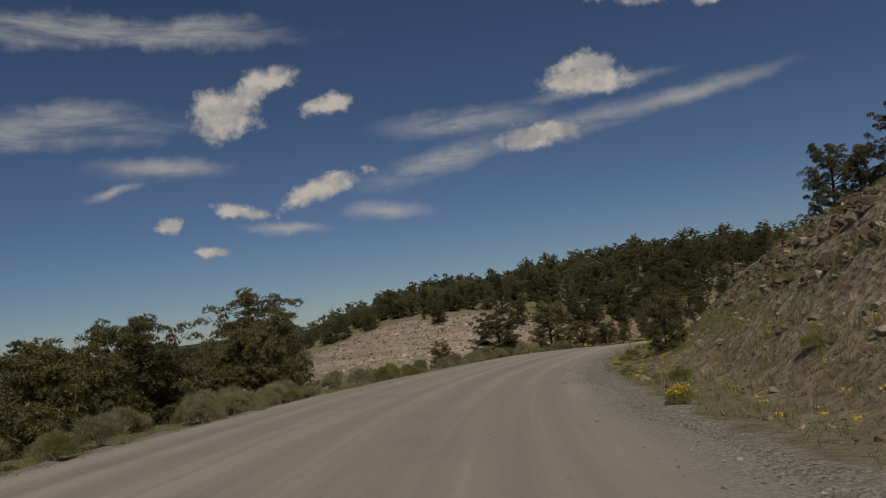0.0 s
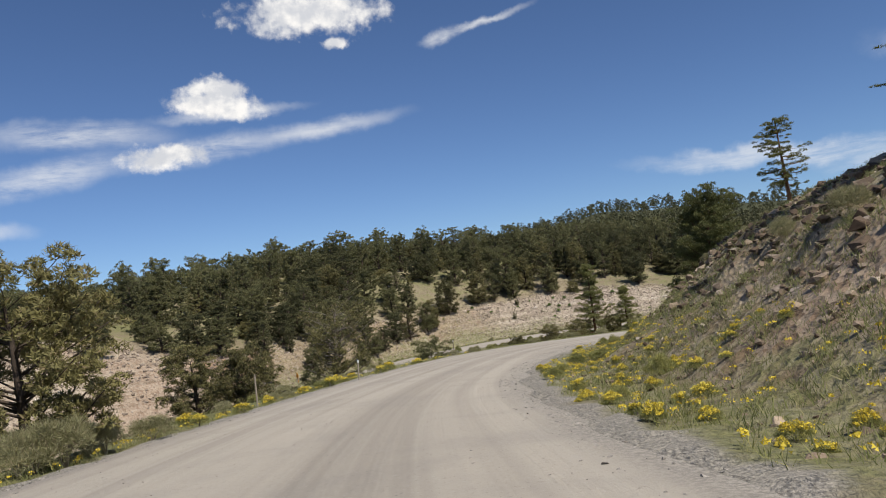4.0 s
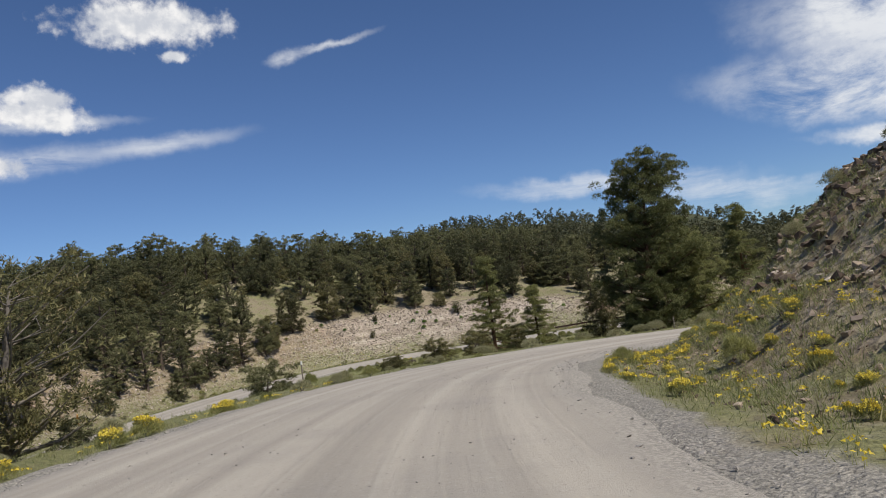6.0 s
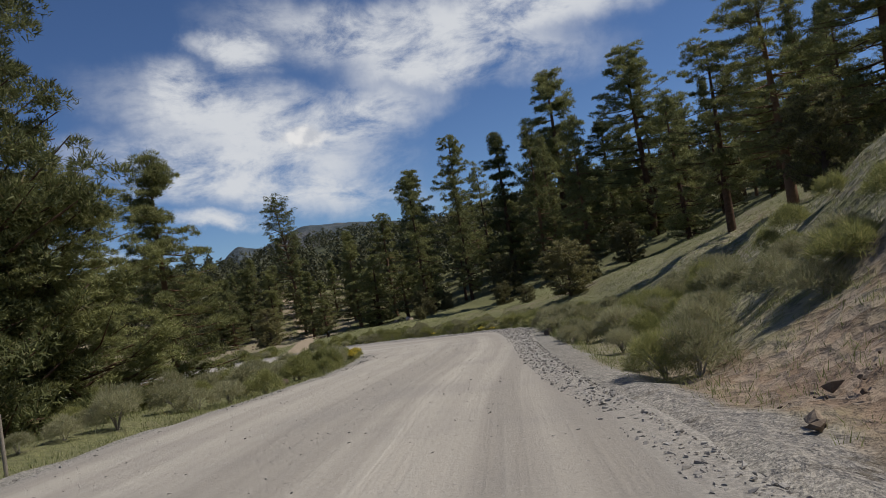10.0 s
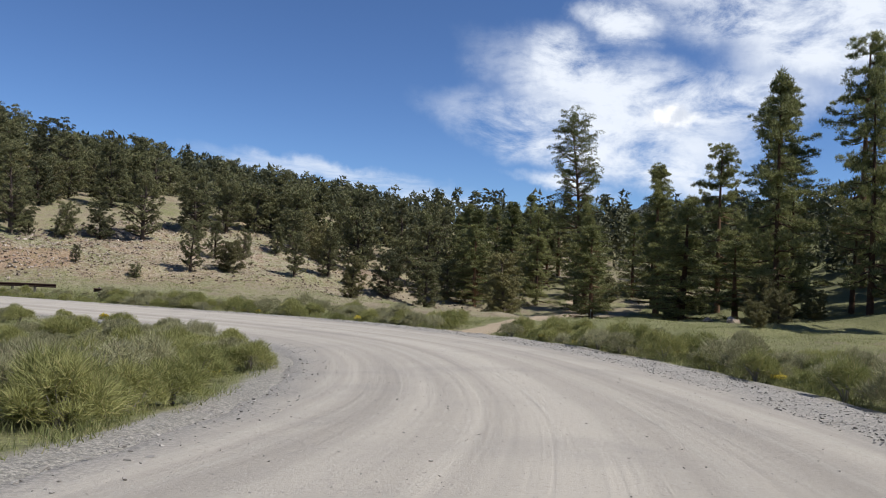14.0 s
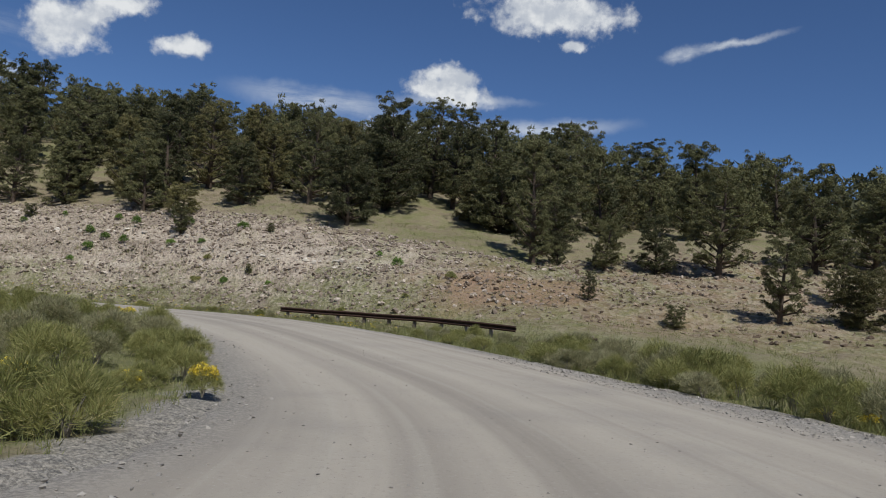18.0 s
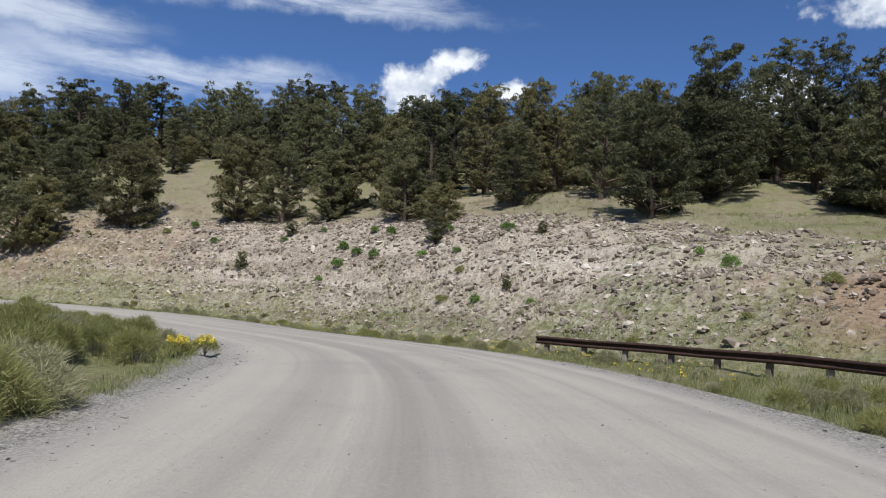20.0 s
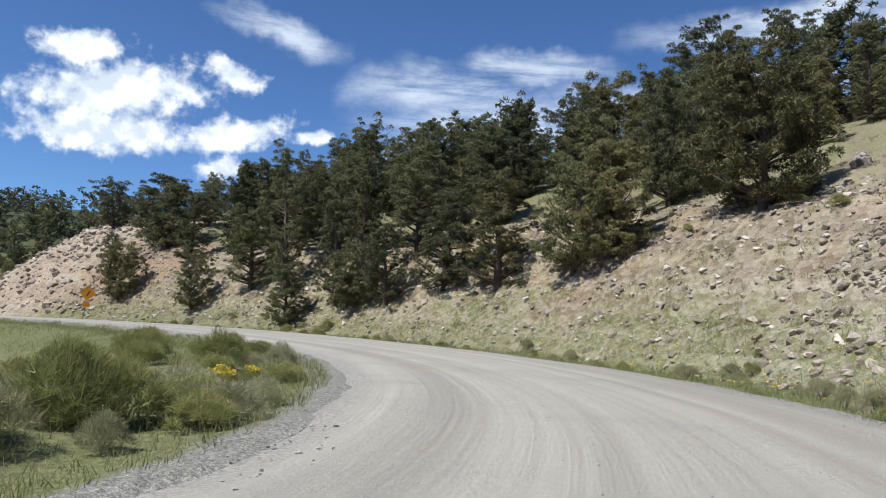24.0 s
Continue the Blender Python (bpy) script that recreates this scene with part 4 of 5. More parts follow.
for x, y, h, w, j in [
        (-86.1, 221.9, 7.7, 6.4, 1), (-82.7, 225.0, 7.1, 4.5, 0), (-83.2, 230.3, 7.5, 4.7, 0), (-60.4, 228.1, 2.7, 1.9, 0), (-49.4, 226.1, 0.8, 0.6, 0), (-52.4, 230.7, 0.8, 0.7, 0),
        (-77.1, 219.9, 1.5, 1.2, 0), (-72.6, 240.2, 10.1, 6.9, 1), (-66.8, 240.6, 9.2, 4.4, 0), (-62.8, 240.1, 7.4, 4.4, 1), (-57.2, 239.8, 9.6, 4.8, 0), (-54.5, 242.3, 8.5, 4.8, 1),
        (-56.5, 249.4, 9.2, 4.2, 0), (-76.1, 232.9, 8.5, 5.8, 1), (-93.8, 230.8, 9.6, 6.4, 0), (-92.4, 236.8, 9.7, 6.5, 0), (-115.0, 202.6, 8.5, 8.3, 1), (-123.4, 211.2, 8.9, 5.8, 0), (-122.5, 215.6, 8.1, 4.8, 0), (-118.9, 223.0, 7.0, 4.8, 0)]:
    plant(best(NEAR_JUNIPERS if j else NEAR_PINYONS, h, w), x, y, h, w)
for x, y, h, w, j in [
        (-80.5, 229.8, 12.0, 7.0, 0), (-80.7, 236.8, 11.2, 5.2, 0), (-70.1, 233.1, 9.5, 5.0, 0), (-64.7, 239.6, 9.5, 4.8, 1), (-54.2, 248.5, 10.9, 6.5, 0), (-52.3, 253.0, 11.4, 5.2, 0),
        (-48.9, 252.4, 11.0, 5.5, 0), (-43.6, 249.5, 5.2, 5.5, 1), (-77.0, 224.0, 1.2, 1.3, 0), (-78.4, 227.7, 6.8, 4.6, 0), (-69.5, 230.5, 7.0, 5.3, 0), (-62.4, 236.0, 6.1, 4.8, 0),
        (-102.2, 191.4, 8.2, 5.3, 0), (-97.3, 195.5, 6.4, 4.8, 0), (-99.6, 188.2, 4.4, 4.2, 0), (-110.1, 155.0, 4.9, 2.6, 0), (-107.2, 159.4, 5.2, 4.2, 1), (-119.3, 175.9, 9.5, 5.9, 0), (-93.4, 204.3, 6.5, 5.0, 0)]:
    plant(best(NEAR_JUNIPERS if j else NEAR_PINYONS, h, w), x, y, h, w)
for x, y, h, w in [(-101, 203.8, 7, 5.4), (-99, 208.5, 7, 5), (-104, 209.5, 8, 5.8), (-109, 207, 8, 6), (-106, 183, 8.5, 5), (-108, 178, 8, 5), (-105, 175.5, 7, 4.5), (-109, 190, 9, 5.5), (-112, 180.5, 9, 5.4), (-106, 195, 7.5, 5), (-111, 173, 8, 5), (-99.8, 182.5, 4.6, 3.6),
                   (-115, 194, 9, 5.6), (-110, 200, 8.4, 5.4), (-116, 184, 9.4, 5.6), (-113, 168, 7, 5), (-104, 170.5, 4.8, 3.6)]:
    plant(best(NEAR_PINYONS, h, w), x, y, h, w)
# on the slope over the bend
for x, y, h, w in [
        (-32.2, 238.3, 10.0, 4.5), (-30.9, 240.1, 2.7, 1.8), (-41.5, 264.4, 11.1, 6.4), (-27.8, 242.0, 4.0, 3.0), (-24.5, 231.0, 1.9, 1.1), (-24.4, 243.7, 4.6, 3.5),
        (-19.0, 230.2, 1.4, 1.4), (-20.0, 244.4, 8.4, 4.8), (-26.0, 260.1, 9.5, 6.0), (-38.1, 279.0, 10.0, 6.4), (-25.5, 283.5, 9.2, 5.5), (-13.9, 232.9, 5.5, 2.9),
        (-14.5, 251.4, 8.5, 4.9), (-11.7, 242.2, 4.5, 2.5), (-10.7, 256.7, 7.5, 4.4), (-2.9, 236.5, 5.2, 3.0), (1.2, 239.1, 6.1, 3.4), (7.5, 234.4, 5.6, 4.6),
        (-8.5, 241.8, 4.0, 2.2), (17.4, 250.1, 10.3, 4.1), (7.5, 252.8, 10.5, 4.9), (12.3, 237.9, 2.4, 1.8), (-4.4, 246.7, 3.7, 2.3), (3.6, 237.2, 2.6, 1.7), (14.3, 258.1, 10.0, 4.4)]:
    plant(best(NEAR_PINYONS, h, w), x, y, h, w)
# on the pale hill that the road rounds last
for x, y, h, w in [(-156.3, 139.3, 7.6, 7.6), (-139.5, 126.7, 4.4, 4.6), (-146.6, 128.3, 2.3, 1.6), (-148.0, 141.0, 5.4, 5.6), (-135.8, 168.6, 9.6, 7.6), (-154.0, 165.0, 7.5, 6.5),
                   (-168, 137, 5.0, 5.6), (-175, 137, 4.6, 5.2), (-183, 134, 4.8, 5.0), (-190, 131, 4.4, 4.6), (-171, 144, 6.0, 5.8), (-162, 143, 5.6, 5.4), (-179, 143, 5.6, 5.8), (-196, 124, 4.2, 3.6)]:
    plant(best(NEAR_PINYONS, h, w), x, y, h, w)


def scatter():
    """Random places for trees, thinned by where the woods stand."""
    gx, gy = np.meshgrid(np.arange(-230, 130, 4.3), np.arange(-60, 340, 4.3))
    x, y = gx.ravel() + rng.uniform(-1.9, 1.9, gx.size), gy.ravel() + rng.uniform(-1.9, 1.9, gx.size)
    z, e, side, st, bank, zr = ground_at(x, y)
    p = np.zeros(len(x))
    r = side > 0
    top = table(BANK_R, st)
    clear = top[:, 1] + top[:, 2] * 0.95
    hill = r & (st > 21.8)
    p = np.where(hill, np.where(e < clear, 0.0, np.where(e < clear + 14, 0.22, 0.62)), p)
    p = np.where(hill & (st > 26.2) & (st < 29.6) & (e < 28), 0.08, p)
    p = np.where(hill & (st >= 29.6) & (st < 31.5) & (e > 9.0) & (e < 34), 0.55, p)
    p = np.where(hill & (st > 31.8) & (e < 31), 0.015, p)
    bend = r & (st > 18.2) & (st <= 21.8) & (x < 24)
    p = np.where(bend, np.where(e < 21, 0.0, np.where(e < 40, 0.10, np.where(e < 62, 0.42, 0.66))), p)
    p = np.where(r & (st < 11), np.where(e < np.where(st > 8, 18, np.where(st < 6, 22, 15)), 0.0, np.where(st > 8, 0.75, 0.5)), p)
    wood = r & (st >= 11) & ((st <= 18.2) | (x >= 24))
    p = np.where(wood, np.where(e < 27, 0.0, np.where(e < 38, 0.4, 0.6)) * (x > 24), p)
    low = ~r & (st < 9) & (x + 44 < -0.72 * (y - 75))
    p = np.where(low, np.where(e < 40, 0.0, 0.12), p)
    p = np.where(~r & (st > 31), np.where(e < 10, 0.0, np.where(e < 30, 0.3, 0.6)), p)
    keep = (rng.uniform(size=len(x)) < p) & (e < 120)
    return [(x[i], y[i], e[i], st[i], r[i]) for i in np.where(keep)[0]]


far_spots, mid_spots, singles = [], [], {"pinyon_pine": 0, "juniper": 0, "ponderosa_pine": 0}
for x, y, e, st, r in sorted(scatter(), key=lambda s: s[2]):
    if any((x - a) ** 2 + (y - b) ** 2 < (0.42 * c + 1.1) ** 2 for a, b, c in TREES):
        continue
    if r and 10.5 <= st and x > 16 and (x > 30 or y < 262):
        kind = "ponderosa_pine" if random.random() < 0.85 else "juniper"
    elif r and st > 11:
        kind = "pinyon_pine" if random.random() < 0.8 else "juniper"
    elif r:
        kind = "ponderosa_pine" if (random.random() < 0.3 or st > 8.5) else "pinyon_pine"
    else:
        kind = "juniper" if random.random() < 0.6 else "pinyon_pine"
    grow = random.uniform(0.62, 1.32)
    if singles[kind] >= {"pinyon_pine": 175, "juniper": 130, "ponderosa_pine": 130}[kind] and kind == "pinyon_pine" and e <= 72:
        tall = 5.8 if r and st > 30 else 7.2 if r and st < 22.2 else 8.8
        mid_spots.append((x, y, min(tall * grow, 11.5), min(0.85 * tall, 5.8) * min(1.15, grow + 0.1)))
        TREES.append((x, y, 3.0))
        continue
    if singles[kind] >= 175 or e > 72:
        far_spots.append((x, y, kind, grow))
        TREES.append((x, y, 3.0))
        continue
    singles[kind] += 1
    if kind == "ponderosa_pine":
        plant(random.choice(PINES if e > 22 else NEAR_PINES), x, y, (10.0 if y > 205 else 8.5 if st < 12 and e < 26 else 15.5) * grow, 5.4 * random.uniform(0.8, 1.2))
    elif kind == "juniper":
        h, wd = 4.6 * grow, 4.2 * random.uniform(0.75, 1.25)
        plant(best(JUNIPERS if e > 34 else NEAR_JUNIPERS, h, wd), x, y, h, wd)
    else:
        if r and 18.2 < st < 22:
            grow *= 1.08 if e > 36 else 0.85
        elif r and st > 22:
            grow *= (1.42 if e > 27 else 1.0) if st < 31 else 0.9
        h, wd = min(6.8 * grow, 10.6), 5.8 * min(1.15, grow + 0.1) * random.uniform(0.75, 1.2)
        plant(best(PINYONS if e > 34 else NEAR_PINYONS, h, wd), x, y, h, wd)

for proto in PINYONS + JUNIPERS + PINES + NEAR_PINYONS + NEAR_JUNIPERS + NEAR_PINES:
    if proto.name not in used:
        plant(proto, 70 + len(used) * 1.7, 232 + len(used), *SIZE[proto.name])


def build_hill_woods():
    """The pinyons farther up the hills, joined: whole trees with trunk and crown."""
    base = {p.name: [as_arrays(c.data) for c in sorted(p.children, key=lambda c: c.name)] for p in PINYONS}
    crowns, trunks = [], []
    for x, y, h, wd in mid_spots:
        p = best(PINYONS, h, wd)
        nh, nw = SIZE[p.name]
        turn, z = random.uniform(0, 6.28), height(x, y) - 0.05
        spin = np.array([[math.cos(turn), math.sin(turn), 0], [-math.sin(turn), math.cos(turn), 0], [0, 0, 1]])
        for (v, f), out in zip(base[p.name], (crowns, trunks)):
            out.append(((v * (wd / nw, wd / nw, h / nh)) @ spin + (x, y, z), f))
    woods = tagged(new("hill_woods"), "dark green pinyon woods up the hillside", "forest", kind="stuff")
    for name, pieces, mat in (("crown", crowns, NEEDLES), ("trunk", trunks, BARK)):
        v, f = join(pieces)
        child(name, soup(name, v, f, mat), woods)


build_hill_woods()


def build_far_woods():
    """The woods on the far slopes, too many to count: small crowns of large tufts, in one mesh."""
    gx, gy = np.meshgrid(np.arange(-620, 620, 8.0), np.arange(-250, 860, 8.0))
    x, y = gx.ravel() + rng.uniform(-3.5, 3.5, gx.size), gy.ravel() + rng.uniform(-3.5, 3.5, gx.size)
    z, e, *_ = ground_at(x, y)
    ok = (e > 95) & (rng.uniform(size=len(x)) < np.where(e < 380, 0.72, 0.3))
    spots = [(a, b, "pine" if (a > 60 and b < 300) else "bush", random.uniform(0.75, 1.3)) for a, b in zip(x[ok], y[ok])]
    spots += [(a, b, "pine" if k == "ponderosa_pine" else "bush", g) for a, b, k, g in far_spots]
    zz = ground_at([s[0] for s in spots], [s[1] for s in spots])[0]
    cs = []
    for (a, b, kind, g), z0 in zip(spots, zz):
        h, wd, n = (8.5 * g, 3.8 * g, 15) if kind == "pine" else (6.2 * g, 5.2 * g, 12)
        for i in range(n):
            t = (i + random.random()) / n
            wide = (1.05 - t) if kind == "pine" else math.sin(math.pi * (0.25 + 0.72 * t))
            an, rad = random.uniform(0, 6.28), 0.36 * wd * wide
            cs.append((a + math.cos(an) * rad, b + math.sin(an) * rad, z0 + h * (0.12 + 0.85 * t)))
    v, f = clumps(np.array(cs), np.full(len(cs), 0.95), 11, 0.85, 0.5, rng, 0.75, 0.3)
    return tagged(new("far_woods", soup("far_woods", v, f, FAR_NEEDLES)), "dark evergreen woods on the far slopes", "forest", kind="stuff")


far_woods = build_far_woods()

# ---------------------------------------------------------------- far mountain
def build_mountain():
    """The rocky wooded mountain that closes the draw, two kilometres off: azimuth and height of its ridge in degrees."""
    ridge = np.array([(17, 0.6), (20, 0.7), (23.3, 1.5), (25, 2.7), (26.3, 3.8), (27.9, 3.3), (29.5, 3.9), (31.2, 4.55), (34, 4.4), (37.5, 4.05), (42, 3.2), (48, 2.2), (56, 0.8)])
    a = np.linspace(17, 56, 150)
    top = np.interp(a, ridge[:, 0], ridge[:, 1]) + 0.06 * fbm(a * 10, a * 0, 9, 3, 31)
    rows = []
    for t in np.linspace(0, 1, 30):
        d = 1500 + 750 * t
        far = 1500 + 750
        prof = (t ** 0.8)
        z = np.tan(np.radians(top)) * far * prof - 60 * (1 - t) + 22 * (1 - t) * t * 4 * fbm(a * 9, a * 0 + t * 60, 26, 4, 33)
        rows.append(np.stack([-40 + d * np.sin(np.radians(a)), 100 + d * np.cos(np.radians(a)), z - 9], 1))
    v = np.stack(rows)
    n, c = v.shape[:2]
    i = np.arange(n * c).reshape(n, c)
    f = np.stack([i[:-1, :-1], i[:-1, 1:], i[1:, 1:], i[1:, :-1]], -1).reshape(-1, 4)
    m, k, bsdf, _ = material("mountain woods and cliffs", 0.95)
    at = k.add("ShaderNodeNewGeometry").outputs["Position"]
    big, small = k.noise(at, 0.006, 6.0, 0.65), k.noise(at, 0.03, 6.0, 0.75)
    # blue of distance haze is mixed into the woods tones
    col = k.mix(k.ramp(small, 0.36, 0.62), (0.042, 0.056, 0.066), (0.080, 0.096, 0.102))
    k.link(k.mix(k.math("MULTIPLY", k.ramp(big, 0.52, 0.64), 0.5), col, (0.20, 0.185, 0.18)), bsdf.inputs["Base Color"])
    relief(k, bsdf, small, 1.0, 9.0)
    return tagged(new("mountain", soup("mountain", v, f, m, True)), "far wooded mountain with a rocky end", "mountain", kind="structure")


build_mountain()

# ---------------------------------------------------------------- rocks of the cut banks


def rock_mesh(name, seed, mat, flatness=0.75, points=11):
    """An angular broken rock, about one metre across."""
    r = random.Random(seed)
    bm = bmesh.new()
    for _ in range(points):
        v = Vector((r.gauss(0, 1), r.gauss(0, 1), r.gauss(0, 1))).normalized() * r.uniform(0.42, 0.56)
        bm.verts.new((v.x * r.uniform(0.9, 1.2), v.y * r.uniform(0.8, 1.1), v.z * flatness))
    bmesh.ops.convex_hull(bm, input=bm.verts)
    for v in [v for v in bm.verts if not v.link_faces]:
        bm.verts.remove(v)
    bmesh.ops.triangulate(bm, faces=bm.faces)
    me = bpy.data.meshes.new(name)
    bm.to_mesh(me)
    bm.free()
    me.materials.append(mat)
    return me


PALE_CHIPS = [rock_mesh("chip", 160 + i, PALE_ROCK, 0.75 + 0.1 * (i % 4), 12) for i in range(6)]
RED_CHIPS = [rock_mesh("chip", 170 + i, RED_ROCK, 0.75 + 0.1 * (i % 4), 12) for i in range(6)]
PALE_STONES = [rock_mesh("rock", 100 + i, PALE_ROCK, 0.7 + 0.1 * (i % 4), 20) for i in range(6)]
WHITE_STONES = [rock_mesh("rock", 110 + i, WHITE_ROCK, 0.6 + 0.1 * (i % 3), 20) for i in range(6)]
RED_STONES = [rock_mesh("rock", 120 + i, RED_ROCK, 0.75 + 0.1 * (i % 4), 20) for i in range(6)]


def on_bank(n, st_lo, st_hi, side, lo, hi, bias=1.0):
    """Random places on a bank: lo and hi are shares of its height."""
    st = rng.uniform(st_lo, st_hi, n)
    row = table(BANK_R if side > 0 else BANK_L, st)
    k = lo + (hi - lo) * rng.uniform(0, 1, n) ** bias
    e = np.maximum(row[:, 1] + row[:, 2] * k, rng.uniform(0.5, 1.6, n))
    c = np.stack([np.interp(st, LINE[:, 0], LINE[:, j]) for j in (1, 2, 4)], 1)
    rx, ry = np.interp(st, LINE[:, 0], RIGHT[:, 0]), np.interp(st, LINE[:, 0], RIGHT[:, 1])
    x, y = c[:, 0] + side * rx * (c[:, 2] + e), c[:, 1] + side * ry * (c[:, 2] + e)
    return x, y, ground_at(x, y)[0], st


def lay_rocks(x, y, z, size, st, stones, parent=ground):
    """Ledge blocks: each lies with its long side along the road."""
    turn = np.arctan2(np.interp(st, LINE[:, 0], TAN[:, 1]), np.interp(st, LINE[:, 0], TAN[:, 0]))
    for i in range(len(x)):
        ob = new("rock", stones[i % len(stones)])
        s = float(size[i])
        ob.matrix_world = Matrix.LocRotScale((x[i], y[i], z[i] - 0.02 * s), Euler((rng.uniform(-0.2, 0.2), rng.uniform(-0.15, 0.15), turn[i] + rng.uniform(-0.4, 0.4))), (s * rng.uniform(1.0, 1.7), s, s * rng.uniform(0.7, 1.0)))
        ob.parent = parent


def rubble(name, x, y, z, size, stones, parent, sink=0.1):
    """The smaller broken stone, one mesh."""
    n, vs, fs, total = len(x), [], [], 0
    a, b, c = rng.uniform(-0.3, 0.3, n), rng.uniform(-0.3, 0.3, n), rng.uniform(0, 6.28, n)
    for k, stone in enumerate(stones):
        v, f = as_arrays(stone)
        i = np.arange(k, n, len(stones))
        p = v[None] * (np.array([1.2, 1.0, 0.95]) * np.asarray(size)[i, None, None])
        p = p + np.stack([p[..., 2] * b[i, None], -p[..., 2] * a[i, None], p[..., 1] * a[i, None] - p[..., 0] * b[i, None]], -1)
        ca, sa = np.cos(c[i])[:, None], np.sin(c[i])[:, None]
        p = np.stack([p[..., 0] * ca - p[..., 1] * sa, p[..., 0] * sa + p[..., 1] * ca, p[..., 2]], -1)
        p = p + np.stack([x[i], y[i], z[i] + (0.18 - sink) * np.asarray(size)[i]], -1)[:, None]
        vs.append(p.reshape(-1, 3))
        fs.append((f[None] + (np.arange(len(i)) * len(v))[:, None, None] + total).reshape(-1, 3))
        total += len(i) * len(v)
    ob = child(name, soup(name, np.vstack(vs), np.vstack(fs), stones[0].materials[0]), parent)
    ob["kind"] = "stuff"
    return ob


def ledge(n, st_lo, st_hi, share, stones, big, wave=0.06):
    """A broken ledge that runs along a bank at a share of its height."""
    x, y, z, st = on_bank(n, st_lo, st_hi, 1, share - 0.035, share + 0.035)
    return x, y, z, rng.uniform(0.35, 1.0, n) * big, st


# brown lava ledges over the first stretch, pale tuff ledges past the bend
for lo, hi, share, n, big in ((1.5, 2.7, 0.55, 44, 0.75), (2.8, 3.9, 0.50, 44, 0.8), (1.6, 3.6, 0.86, 44, 0.7), (0.4, 1.5, 0.8, 34, 0.8), (4.4, 5.7, 0.62, 44, 0.8), (4.6, 5.8, 0.9, 30, 0.7), (6.7, 7.7, 0.62, 34, 0.75), (7.2, 8.4, 0.88, 22, 0.8), (8.6, 9.8, 0.7, 14, 0.5)):
    x, y, z, s, st = ledge(n, lo, hi, share, RED_STONES, big)
    lay_rocks(x, y, z, s, st, RED_STONES)
for lo, hi, share, n, big, stones in ((22.6, 24.4, 0.52, 34, 0.6, WHITE_STONES), (24.0, 25.4, 0.66, 20, 0.6, WHITE_STONES), (22.8, 26.6, 0.24, 24, 0.5, PALE_STONES),
                                      (22.4, 27.2, 0.95, 30, 0.7, PALE_STONES), (33.5, 37.6, 0.34, 40, 1.0, WHITE_STONES), (33.2, 38.2, 0.5, 46, 0.9, PALE_STONES), (34, 38.2, 0.66, 40, 0.9, WHITE_STONES), (33.5, 38.4, 0.86, 40, 0.8, PALE_STONES)):
    x, y, z, s, st = ledge(n, lo, hi, share, stones, big)
    lay_rocks(x, y, z, s, st, stones)
x, y, z, st = on_bank(22000, -2.5, 10.8, 1, 0.26, 1.5, 0.9)
keep = fbm(x, y, 5, 3, 43) > rng.uniform(-0.9, 0.6, len(x))
x, y, z, st = x[keep], y[keep], z[keep], st[keep]
rubble("rubble", x, y, z, 0.07 + 0.42 * rng.uniform(0, 1, len(x)) ** 2.8, RED_CHIPS, ground)
x, y, z, st = on_bank(7000, -2.5, 10.8, 1, -0.2, 0.35)
rubble("rubble", x, y, z, 0.04 + 0.18 * rng.uniform(0, 1, len(x)) ** 4, RED_CHIPS, ground)
x, y, z, st = on_bank(4000, -2.5, 10.8, 1, 0.1, 1.4)
rubble("rubble", x, y, z, 0.06 + 0.3 * rng.uniform(0, 1, len(x)) ** 3, PALE_CHIPS, ground)
x, y, z, st = on_bank(15000, 21.6, 26.4, 1, -0.05, 1.25, 0.85)
rubble("rubble", x, y, z, 0.06 + 0.36 * rng.uniform(0, 1, len(x)) ** 3.6, PALE_CHIPS, ground)
x, y, z, st = on_bank(8000, 26.0, 31.5, 1, -0.05, 1.25, 0.85)
rubble("rubble", x, y, z, 0.06 + 0.36 * rng.uniform(0, 1, len(x)) ** 3.6, PALE_CHIPS, ground)
x, y, z, st = on_bank(3400, 31, 38.8, 1, 0.05, 1.05)
rubble("rubble", x, y, z, 0.15 + 0.7 * rng.uniform(0, 1, len(x)) ** 3, PALE_CHIPS, ground)
x, y, z, st = on_bank(8000, 19.3, 22.2, 1, 0.0, 1.3)
rubble("rubble", x, y, z, 0.06 + 0.30 * rng.uniform(0, 1, len(x)) ** 3.0, RED_CHIPS, ground)

# loose gravel along both edges of the road


def road_point(st, across):
    c = [np.interp(st, LINE[:, 0], LINE[:, j]) for j in (1, 2, 3, 4)]
    rx, ry = np.interp(st, LINE[:, 0], RIGHT[:, 0]), np.interp(st, LINE[:, 0], RIGHT[:, 1])
    d = across * c[3]
    return c[0] + rx * d, c[1] + ry * d, c[2] + 0.07 * np.maximum(1 - across ** 2, 0) - 0.16 * np.clip((np.abs(across) - 0.93) / 0.07, 0, 1)


PEBBLES = [rock_mesh("pebble", 140 + i, GREY_STONE, 0.7, 6) for i in range(4)]
st = np.concatenate([rng.uniform(0, 25, 12000), 9.6 + 10.9 * rng.uniform(0, 1, 22000) ** 0.8])
ac = np.concatenate([np.sign(rng.uniform(-1, 1, 12000)) * (1.05 - 0.24 * rng.uniform(0, 1, 12000) ** 1.4), 1.05 - (0.12 + 0.33 * np.clip((st[12000:] - 9.6) / 4, 0, 1)) * rng.uniform(0, 1, 22000) ** 1.4])
x, y, z = road_point(st, ac)
rubble("loose_gravel", x, y, z, 0.025 + 0.065 * rng.uniform(0, 1, len(x)) ** 3.5, PEBBLES, road)
